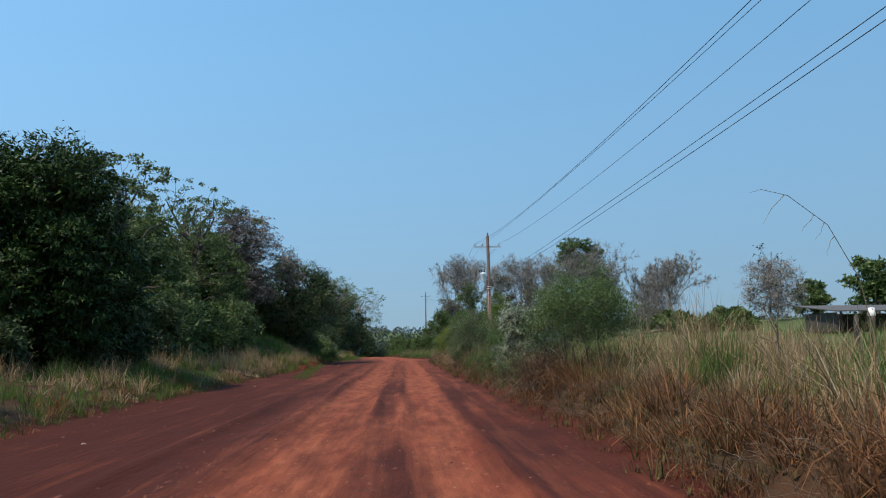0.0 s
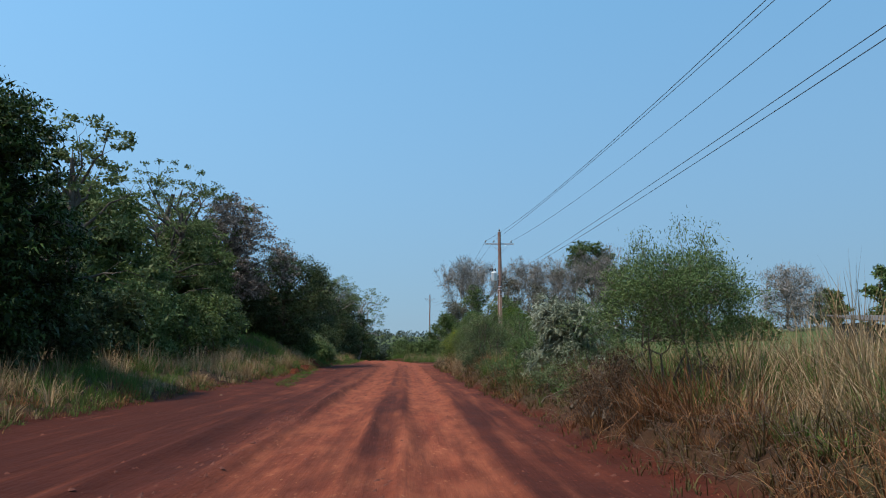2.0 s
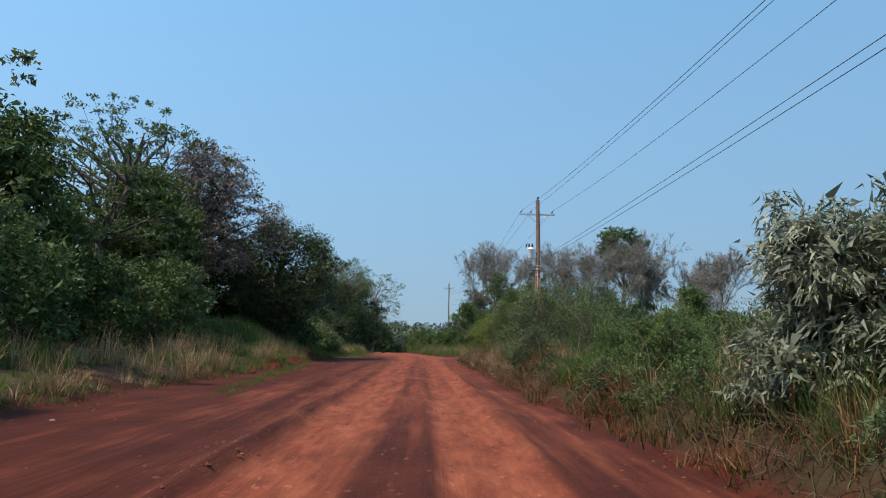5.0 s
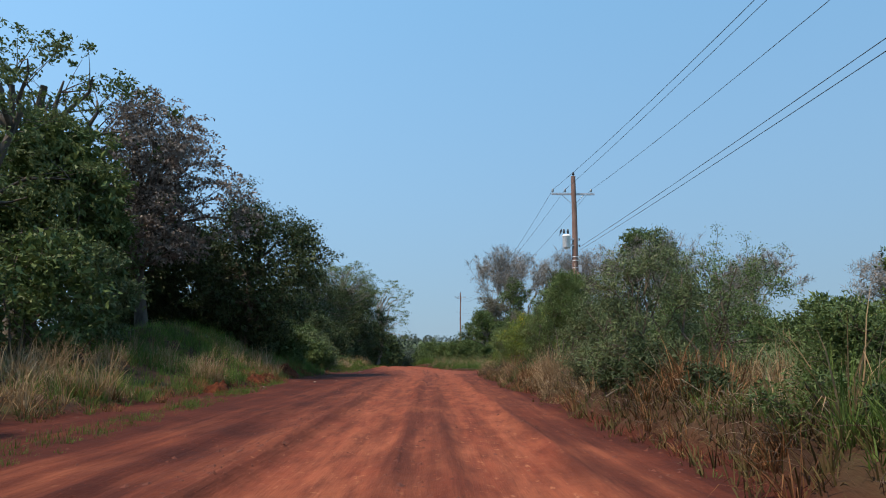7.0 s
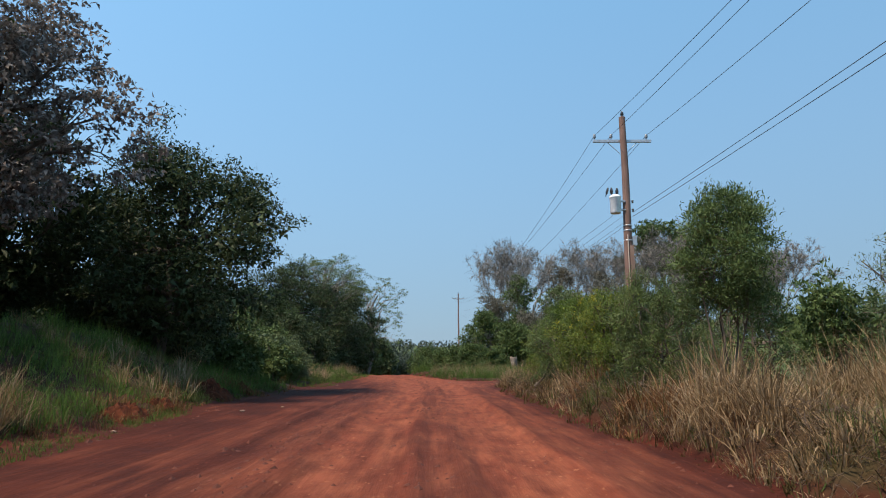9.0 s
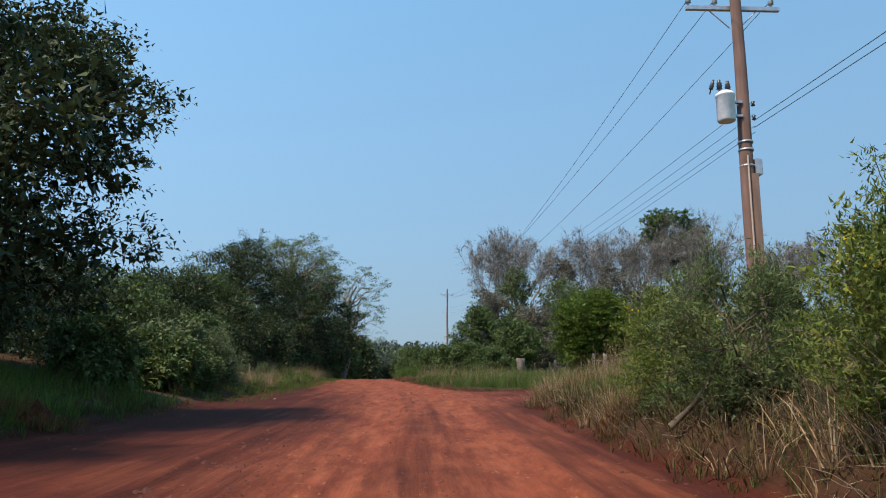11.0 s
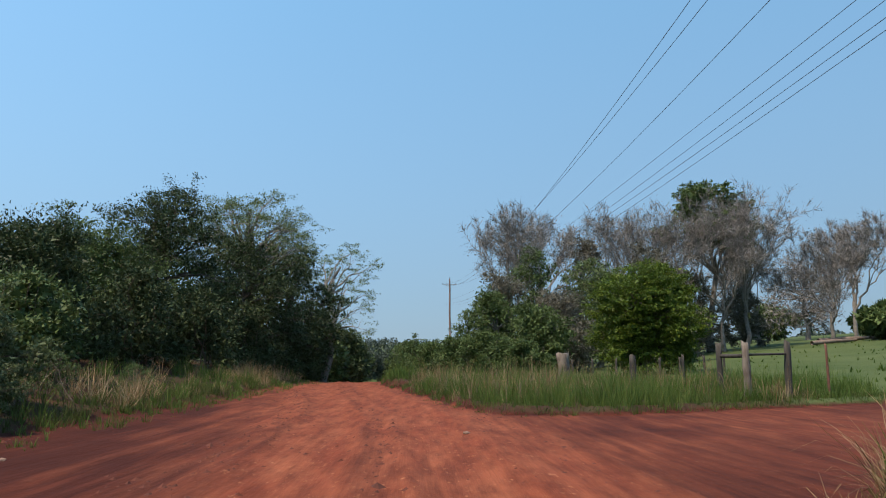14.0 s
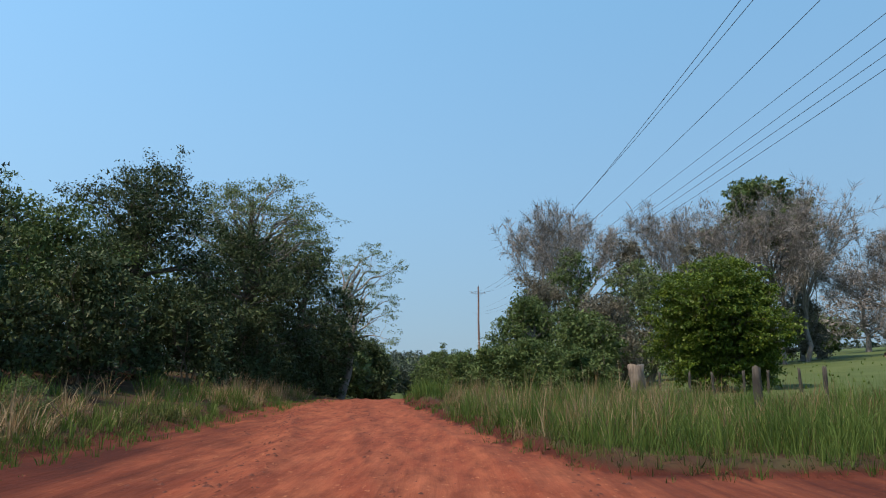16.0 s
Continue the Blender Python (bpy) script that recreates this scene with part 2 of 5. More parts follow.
def plain(name, colour, rough=0.5, metal=0.0, vary=0.15, scale=8):
    m, nt, bsdf, out = mat_base(name)
    coord = nt.nodes.new("ShaderNodeTexCoord")
    ns = nt.nodes.new("ShaderNodeTexNoise")
    ns.inputs["Scale"].default_value, ns.inputs["Detail"].default_value = scale, 5
    nt.links.new(coord.outputs["Object"], ns.inputs["Vector"])
    lo, hi = [c * (1 - vary) for c in colour], [min(1, c * (1 + vary)) for c in colour]
    ramp = ramp_node(nt, [(0.3, lo), (0.7, hi)])
    nt.links.new(ns.outputs["Fac"], ramp.inputs[0])
    nt.links.new(ramp.outputs[0], bsdf.inputs["Base Color"])
    bsdf.inputs["Roughness"].default_value, bsdf.inputs["Metallic"].default_value = rough, metal
    return m


def soil_material():
    """Red laterite where the attribute 'dirt' is high, packed paler in the wheel tracks ('track'), litter and grass soil elsewhere."""
    m, nt, bsdf, out = mat_base("red_soil")
    L = nt.links.new
    coord = nt.nodes.new("ShaderNodeTexCoord")

    def nz(scale, detail=6, vec=None, rough=0.6):
        n = nt.nodes.new("ShaderNodeTexNoise")
        n.inputs["Scale"].default_value, n.inputs["Detail"].default_value, n.inputs["Roughness"].default_value = scale, detail, rough
        L(vec or coord.outputs["Object"], n.inputs["Vector"])
        return n.outputs["Fac"]

    def mixc(f, a, b):
        n = nt.nodes.new("ShaderNodeMix")
        n.data_type = "RGBA"
        if isinstance(f, float):
            n.inputs[0].default_value = f
        else:
            L(f, n.inputs[0])
        for k, c in ((6, a), (7, b)):
            if isinstance(c, tuple):
                n.inputs[k].default_value = (*c, 1)
            else:
                L(c, n.inputs[k])
        return n.outputs[2]

    def attr(name):
        a = nt.nodes.new("ShaderNodeAttribute")
        a.attribute_name = name
        return a.outputs["Fac"]

    def math_(op, a, b):
        n = nt.nodes.new("ShaderNodeMath")
        n.operation = op
        n.use_clamp = True
        for k, c in ((0, a), (1, b)):
            if isinstance(c, float):
                n.inputs[k].default_value = c
            else:
                L(c, n.inputs[k])
        return n.outputs[0]

    def sharpen(v, lo, hi):
        n = nt.nodes.new("ShaderNodeMapRange")
        L(v, n.inputs[0])
        n.inputs[1].default_value, n.inputs[2].default_value = lo, hi
        return n.outputs[0]

    stretch = nt.nodes.new("ShaderNodeMapping")
    stretch.inputs["Scale"].default_value = (1, 0.22, 1)
    L(coord.outputs["Object"], stretch.inputs["Vector"])
    grain = nt.nodes.new("ShaderNodeMapping")
    grain.inputs["Scale"].default_value = (1, 0.4, 1)
    L(coord.outputs["Object"], grain.inputs["Vector"])
    drag = nt.nodes.new("ShaderNodeMapping")
    drag.inputs["Scale"].default_value = (1, 0.05, 1)
    L(coord.outputs["Object"], drag.inputs["Vector"])
    loose = mixc(sharpen(nz(0.8), 0.35, 0.65), SOIL_DARK, SOIL_RED)
    loose = mixc(sharpen(nz(9.0, 10, None, 0.75), 0.56, 0.68), loose, SOIL_CLOD)
    loose = mixc(sharpen(nz(31.0, 4), 0.62, 0.72), loose, SOIL_PALE)
    loose = mixc(attr("flank_dark"), loose, SOIL_FLANK)
    packed = mixc(sharpen(nz(2.0, 8, stretch.outputs[0]), 0.35, 0.65), SOIL_PALE, SOIL_SAND)
    packed = mixc(sharpen(nz(5.0, 10, stretch.outputs[0], 0.65), 0.38, 0.8), packed, SOIL_RED)
    packed = mixc(sharpen(nz(13.0, 6, grain.outputs[0], 0.7), 0.60, 0.68), packed, SOIL_CHIP)
    tr = math_("ADD", attr("track"), math_("MULTIPLY", math_("SUBTRACT", nz(5.0, 8, drag.outputs[0], 0.62), 0.34), 1.1))
    dirt = mixc(sharpen(tr, 0.25, 0.95), loose, packed)
    # dead litter, darkened to hold the shade of hollows between tufts
    litter = mixc(sharpen(nz(1.4), 0.35, 0.65), (0.034, 0.017, 0.0098), (0.06, 0.031, 0.016))
    litter = mixc(sharpen(nz(0.5), 0.5, 0.65), litter, (0.05, 0.045, 0.02))
    far_grass = mixc(sharpen(nz(0.15), 0.35, 0.65), (0.05, 0.074, 0.022), (0.077, 0.098, 0.035))
    ground = mixc(attr("meadow"), litter, far_grass)
    L(mixc(sharpen(math_("ADD", attr("dirt"), math_("MULTIPLY", math_("SUBTRACT", nz(5.0), 0.5), 0.8)), 0.3, 0.6), ground, dirt), bsdf.inputs["Base Color"])
    bsdf.inputs["Roughness"].default_value = 0.95
    bsdf.inputs["Specular IOR Level"].default_value = 0.15
    bp = nt.nodes.new("ShaderNodeBump")
    bp.inputs["Strength"].default_value, bp.inputs["Distance"].default_value = 0.5, 0.04
    L(nz(8.0, 7, grain.outputs[0], 0.62), bp.inputs["Height"])
    # fine ridges dragged along the way by tyres
    bq = nt.nodes.new("ShaderNodeBump")
    bq.inputs["Strength"].default_value, bq.inputs["Distance"].default_value = 0.45, 0.05
    L(nz(9.0, 5, drag.outputs[0], 0.6), bq.inputs["Height"])
    L(bp.outputs[0], bq.inputs["Normal"])
    L(bq.outputs[0], bsdf.inputs["Normal"])
    return m


SOIL_DARK, SOIL_RED, SOIL_CLOD = (0.040, 0.0088, 0.0052), (0.068, 0.0147, 0.0078), (0.022, 0.0056, 0.0035)
SOIL_FLANK = (0.041, 0.0083, 0.0043)
SOIL_PALE, SOIL_SAND = (0.178, 0.041, 0.0197), (0.262, 0.076, 0.0365)
SOIL_CHIP = (0.31, 0.115, 0.058)
M_SOIL = soil_material()
M_BARK_DARK = bark("dark_bark", (0.035, 0.028, 0.022), (0.11, 0.09, 0.07))
M_BARK_GREY = bark("grey_bark", (0.09, 0.08, 0.07), (0.25, 0.225, 0.195))
M_BARK_BROWN = bark("brown_stem", (0.05, 0.036, 0.025), (0.13, 0.10, 0.07))
M_DEADSTEM = bark("dead_stem", (0.05, 0.032, 0.022), (0.15, 0.10, 0.068))
M_MANGO = foliage("deep_green_leaves", [(0.009, 0.018, 0.005), (0.02, 0.04, 0.009), (0.075, 0.12, 0.026)], 0.08)
M_GREEN = foliage("mid_green_leaves", [(0.0384, 0.0615, 0.0201), (0.0692, 0.104, 0.0327), (0.125, 0.173, 0.0595)], 0.2)
M_LIGHT = foliage("pale_green_leaves", [(0.0533, 0.0738, 0.0279), (0.0943, 0.127, 0.0476), (0.164, 0.205, 0.0861)], 0.28)
M_DARK = foliage("blackish_green_leaves", [(0.0221, 0.0341, 0.015), (0.0381, 0.0572, 0.023), (0.0782, 0.104, 0.0421)], 0.15)
M_DRYLEAF = foliage("dry_grey_brown_leaves", [(0.085, 0.067, 0.058), (0.17, 0.143, 0.125), (0.30, 0.265, 0.235)], 0.2)
M_GREYLEAF = foliage("grey_brown_climbers", [(0.075, 0.072, 0.05), (0.125, 0.115, 0.085), (0.20, 0.185, 0.145)])
M_SILVER = foliage("silvery_leaves", [(0.07, 0.09, 0.05), (0.18, 0.205, 0.14), (0.40, 0.42, 0.33)], 0.25)
M_WILLOW = foliage("narrow_olive_leaves", [(0.0541, 0.0768, 0.0315), (0.0984, 0.13, 0.0571), (0.187, 0.216, 0.108)], 0.25)
M_OLIVE = foliage("fresh_olive_leaves", [(0.0454, 0.0758, 0.0243), (0.0809, 0.126, 0.0424), (0.152, 0.202, 0.0758)], 0.25)
M_WEED = foliage("tall_weed_leaves", [(0.06, 0.09, 0.03), (0.105, 0.145, 0.05), (0.18, 0.22, 0.09)], 0.3)
M_YELLOW = foliage("yellow_green_leaves", [(0.0619, 0.099, 0.0225), (0.113, 0.158, 0.0338), (0.248, 0.264, 0.045)], 0.3)
# distance haze is mixed into this leaf colour
M_HAZED = foliage("haze_greyed_far_leaves", [(0.032, 0.045, 0.034), (0.048, 0.064, 0.046), (0.07, 0.088, 0.062)], 0.1)
M_ROUND = foliage("glossy_yellow_green_leaves", [(0.0316, 0.0585, 0.0108), (0.0675, 0.108, 0.0162), (0.153, 0.198, 0.027)], 0.25, 0.4)
M_RUSTLEAF = foliage("rusty_dead_leaves", [(0.034, 0.018, 0.0105), (0.068, 0.038, 0.021), (0.115, 0.07, 0.042)], 0.15, 0.8)
M_FLOWER = foliage("yellow_petals", [(0.35, 0.27, 0.02), (0.5, 0.4, 0.03), (0.62, 0.52, 0.06)], 0.3, 0.7)
M_TWIG = foliage("bare_twigs", [(0.125, 0.113, 0.103), (0.19, 0.173, 0.158), (0.265, 0.243, 0.226)], 0.05, 0.9)
M_PALESTRAW = foliage("pale_straw", [(0.12, 0.075, 0.036), (0.275, 0.182, 0.097), (0.48, 0.365, 0.23)], 0.3, 0.7)
M_DRYGRASS = foliage("dry_straw", [(0.099, 0.063, 0.0288), (0.216, 0.1485, 0.0765), (0.36, 0.279, 0.171)], 0.3, 0.7)
M_RUSTGRASS = foliage("rusty_straw", [(0.07, 0.029, 0.0135), (0.16, 0.071, 0.031), (0.285, 0.157, 0.074)], 0.25, 0.7)
M_UNDERSTORY = foliage("brown_olive_blades", [(0.05, 0.028, 0.014), (0.075, 0.06, 0.022), (0.13, 0.10, 0.045)], 0.2, 0.8)
M_FRINGE = foliage("short_olive_blades", [(0.05, 0.05, 0.018), (0.065, 0.085, 0.024), (0.12, 0.13, 0.045)], 0.3, 0.8)
M_LUSHGRASS = foliage("lush_green_blades", [(0.07, 0.13, 0.026), (0.12, 0.20, 0.042), (0.20, 0.29, 0.075)], 0.4, 0.6)
M_GREENGRASS = foliage("green_blades", [(0.0456, 0.0789, 0.0166), (0.0747, 0.1245, 0.0249), (0.1411, 0.1826, 0.0498)], 0.4, 0.6)
M_DARKGRASS = foliage("dark_green_blades", [(0.04, 0.07, 0.017), (0.07, 0.115, 0.026), (0.15, 0.165, 0.06)], 0.35, 0.6)


# ---- ground and road ----
def steps(points):
    out = [points[0][0]]
    for (a, s0), (b, s1) in zip(points, points[1:]):
        while out[-1] < b - 1e-6:
            f = (out[-1] - a) / (b - a)
            out.append(min(b, out[-1] + s0 * (s1 / s0) ** f))
    return np.array(out)


def build_ground():
    xs = np.concatenate([-steps([(7.4, 0.4), (14, 1.3), (40, 8), (200, 60), (3000, 700)])[::-1], steps([(-7.3, 0.072), (4.4, 0.072)]), steps([(4.6, 0.25), (9, 0.5), (16, 1.2), (60, 8), (200, 60), (3000, 700)])])
    ys = np.concatenate([-steps([(4.2, 0.8), (20, 6), (200, 80), (1500, 400)])[::-1], steps([(-4, 0.2), (60, 0.26), (85, 0.34), (100, 0.4), (140, 1.5), (400, 10), (4000, 500)])])
    X, Y = np.meshgrid(xs, ys)
    Z = land(X.ravel(), Y.ravel())
    d = dirt_depth(X.ravel(), Y.ravel())
    V = np.stack([X.ravel(), Y.ravel(), Z], 1)
    nx = len(xs)
    i = (np.arange(len(ys) - 1)[:, None] * nx + np.arange(nx - 1)[None]).ravel()
    Q = np.stack([i, i + 1, i + nx + 1, i + nx], 1)
    o = V[:, 0] - track_line(V[:, 1]) + 0.22 * fbm(V[:, 1] * 0.12, V[:, 1] * 0 + 3, 31, 2)
    streak = fbm(V[:, 0] * 3.4, V[:, 1] * 0.09, 61, 3)
    wheel = np.exp(-(np.abs(o + 0.9) / 0.62) ** 2) + np.exp(-(np.abs(o - 0.78) / 0.56) ** 2)
    track = (0.8 - 0.25 * ss(14, 30, V[:, 1])) * wheel + 0.14 * np.exp(-((o - 2.0) / 0.3) ** 2) + 0.28 * np.exp(-((o + 3.2) / 0.4) ** 2)
    track = track + (0.35 + 0.5 * np.minimum(wheel, 1)) * (1 - 0.45 * ss(12, 28, V[:, 1])) * streak + 0.3 * fbm(V[:, 0] * 1.3, V[:, 1] * 0.7, 67, 3) + 0.35 * ss(58, 68, V[:, 1]) * ss(-3.5, -2.2, o)
    edge = 0.10 * fbm(V[:, 1] * 0.2, V[:, 1] * 0 + 9, 33, 3)
    for c0 in (-1.55, -0.28, 0.22, 1.36):
        track = track - (0.45 - 0.17 * ss(12, 28, V[:, 1])) * (0.4 + 1.8 * fbm(V[:, 1] * 0.15, V[:, 1] * 0 + c0 * 5, 39, 2)) * np.exp(-((o + edge - c0) / 0.11) ** 2)
    track = track + 0.3 * ss(14, 30, V[:, 1]) * ss(-3.4, -1.6, o) * ss(2.6, 1.6, o)
    meadow = ss(6, 12, V[:, 0]) * ss(60, 70, V[:, 1]) + ss(7.5, 14, V[:, 0]) + ss(105, 150, V[:, 1])
    # left flank darker near the start; the y 50-72 band paints in tree shade
    flank_dark = 0.75 * ss(30, 14, V[:, 1]) * ss(-1.7, -2.5, o) + 0.6 * ss(50, 56, V[:, 1]) * ss(72, 66, V[:, 1]) * ss(-1.5, -2.4, o)
    flank_dark = flank_dark * np.clip(0.9 + 0.4 * fbm(V[:, 0] * 0.5, V[:, 1] * 0.2, 71, 2), 0, 1)
    track = track * (1 - 0.8 * flank_dark)
    where = d[Q].mean(1) > 0
    for name, sel, label in (("road", where, "red laterite dirt road with pale wheel tracks and ridges"), ("ground", ~where, "grassy earth verges and fields beside the road")):
        used = np.unique(Q[sel])
        remap = np.full(len(V), -1)
        remap[used] = np.arange(len(used))
        m = make_mesh(name, V[used], remap[Q[sel]], None, M_SOIL)
        for an, val in (("dirt", np.clip(d[used] * np.where(V[used][:, 0] > 1.5, 1.5, 0.7) + 0.72, 0, 1)), ("track", track[used] * (d[used] > 0)), ("meadow", np.clip(meadow[used], 0, 1)), ("flank_dark", flank_dark[used])):
            a = m.attributes.new(an, "FLOAT", "POINT")
            a.data.foreach_set("value", val.astype(np.float32))
        tagged(new(name, m), label, name, kind="structure")


build_ground()


# ---- trees and shrubs ----
def tree(name, x, y, height, spread, leaf_mat, label, bark_mat=M_BARK_DARK, bottom=0.25, lobes=14, clusters=26, per=26, leaf=0.17, aspect=0.45,
         droop=0.35, fill=0.5, loose=0.2, trunk=0.16, seed=1, lean=(0, 0), core=110, belly=0.45, group="", stems=1, shoots=0, flat=0.85, dead=0, inner=2.2, flowers=0):
    """A tree or shrub: stems and limbs that reach into rounded masses of leaves, gathered in clusters on twigs."""
    g = np.random.default_rng(seed)
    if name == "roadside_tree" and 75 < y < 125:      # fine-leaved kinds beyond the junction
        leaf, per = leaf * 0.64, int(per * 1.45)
    root = thing(name, (x, y, at(x, y, -0.05)), label, "shrub" if "shrub" in name else "tree", group)
    stalks, twigs = [Tubes() for _ in range(stems)], Tubes()
    n = lobes
    f = bottom + (1 - bottom) * ((np.arange(n) + g.uniform(0, 1, n)) / n)
    m = belly
    prof = np.where(f > m, np.sqrt(np.clip(1 - ((f - m) / (1.03 - m)) ** 2, 0, 1)), 1 - 0.3 * ((m - f) / m) ** 2)
    ang = np.arange(n) * 2.4 + g.uniform(-0.5, 0.5, n)
    rad = spread * prof * g.uniform(0.2, 0.85, n)
    size = np.clip(spread * g.uniform(0.26, 0.46, n), 0.15, min(2.2, 0.3 * height))
    cen = np.stack([rad * np.cos(ang) + lean[0] * f, rad * np.sin(ang) + lean[1] * f, size * 0.5 + f * (height - 1.45 * size)], 1)
    dirs = unit(np.stack([np.cos(ang), np.sin(ang), (f - 0.35) * 1.6], 1))
    tops = []
    for q in range(stems):
        b0 = np.array([g.normal() * 0.12 * stems, g.normal() * 0.12 * stems, 0]) * 0.5 if stems > 1 else np.zeros(3)
        t0 = np.array([lean[0] * 0.7, lean[1] * 0.7, height * 0.78]) + g.normal(size=3) * spread * np.array([0.1, 0.1, 0]) * min(stems, 3)
        line = bent(b0, t0, g, 0.08 if stems == 1 else 0.04, 7)
        r0 = trunk / math.sqrt(stems)
        rr = np.linspace(r0, r0 * 0.3, 7)
        rr[0] *= 1.3
        stalks[q].add(line, rr, 8)
        tops.append(line)
    P, W, C = [], [], []
    for k in range(n):
        line = tops[k % stems]
        i = int(np.clip(np.searchsorted(line[:, 2], cen[k][2] * 0.62), 1, 5))
        limb = bent(line[i], cen[k], g, 0.10, 6, 0.08)
        stalks[k % stems].add(limb, np.linspace(trunk * 0.42 / math.sqrt(stems), trunk * 0.08, 6), 5)
        dd = unit(g.normal(size=(clusters, 3)) + dirs[k] * 0.5 + np.array([0, 0, 0.2]))
        ends = cen[k] + dd * size[k] * g.uniform(fill, 1.15, (clusters, 1)) * np.array([1, 1, flat])
        for e in ends[:: 3]:
            twigs.add(bent(limb[g.integers(3, 6)], e, g, 0.1, 4), np.linspace(trunk * 0.08, 0.004, 4), 3)
        P.append(ends)
        W.append(dd)
        C.append(cen[k] + g.normal(size=(core, 3)) * size[k] * 0.36 * np.array([1, 1, flat / 0.85]))
    for _ in range(shoots):      # long upright sprays that stand out of the crown
        c = cen[g.integers(n // 2, n)]
        tip = c + np.array([g.normal() * 0.2, g.normal() * 0.2, 1]) * spread * g.uniform(0.35, 0.6)
        line = bent(c, tip, g, 0.06, 7)
        twigs.add(line, np.linspace(trunk * 0.1, 0.004, 7), 3)
        P.append(line[2:])
        W.append(unit(np.gradient(line, axis=0)[2:]))
    P, W, C = np.concatenate(P), np.concatenate(W), np.concatenate(C)
    ok = P[:, 2] > 0.1
    P, W = P[ok], W[ok]
    C = C[(C[:, 2] > 0.1) & (C[:, 2] < height * 0.93)]
    k = g.integers(int(per * 0.5), int(per * 1.5) + 1, len(P))
    pos = np.repeat(P, k, 0)
    way = np.repeat(W, k, 0)
    pos = pos + g.normal(size=pos.shape) * loose * np.array([1, 1, 0.45]) * min(1.0, 0.3 + spread / 4)
    way = unit(way * 0.6 + g.normal(size=pos.shape) * 0.75 + np.array([0, 0, -droop]))
    L = leaf * g.uniform(0.55, 1.35, len(pos))
    # inner foliage, larger and closer set
    pos = np.concatenate([pos, C])
    way = np.concatenate([way, unit(g.normal(size=C.shape) - np.array([0, 0, 0.3]))])
    Wd = np.concatenate([L * aspect, np.full(len(C), leaf * 0.68 * inner * (0.35 + aspect * 0.65))])
    L = np.concatenate([L, np.full(len(C), leaf * inner)])
    kind_name = "trunk" if stems == 1 else "stem"
    for stalk in stalks:
        part(kind_name, stalk.mesh(kind_name, bark_mat), root)
    tagged(part("branchwork", twigs.mesh("branchwork", bark_mat), root), kind="stuff")
    tagged(part("crown", leaf_mesh("crown", pos, way, L, Wd, leaf_mat, 0.12, g, leaf < 0.16 or y > 85 or x < -16.5), root), kind="stuff")
    if flowers:
        high = P[P[:, 2] > height * 0.55]
        heads = high[g.integers(0, len(high), flowers)]
        fp = np.repeat(heads, 9, 0) + g.normal(size=(flowers * 9, 3)) * 0.035
        fl = 0.028 * g.uniform(0.6, 1.3, len(fp))
        tagged(part("flower_heads", leaf_mesh("flower_heads", fp, unit(g.normal(size=fp.shape) + np.array([0, 0, 0.6])), fl, fl * 0.8, M_FLOWER, 0.12, g, True), root, "small yellow flower heads"), kind="stuff")
    if dead:      # dry bare stems round the foot
        dry = Tubes()
        for _ in range(dead):
            a = g.uniform(0, 2 * math.pi)
            d = np.array([math.cos(a), math.sin(a), 0])
            p = d * spread * g.uniform(0.1, 0.8) + np.array([0, 0, 0.02])
            dry.add(bent(p, p + (d * g.uniform(0.0, 0.5) + g.normal(size=3) * 0.15 + np.array([0, 0, g.uniform(0.3, 0.75)])) * min(1.0, height * 0.45), g, 0.15, 5), np.linspace(0.006, 0.002, 5), 3)
        tagged(part("dead_wood", dry.mesh("dead_wood", M_DEADSTEM), root, "dry brown stems"), kind="stuff")
    return root


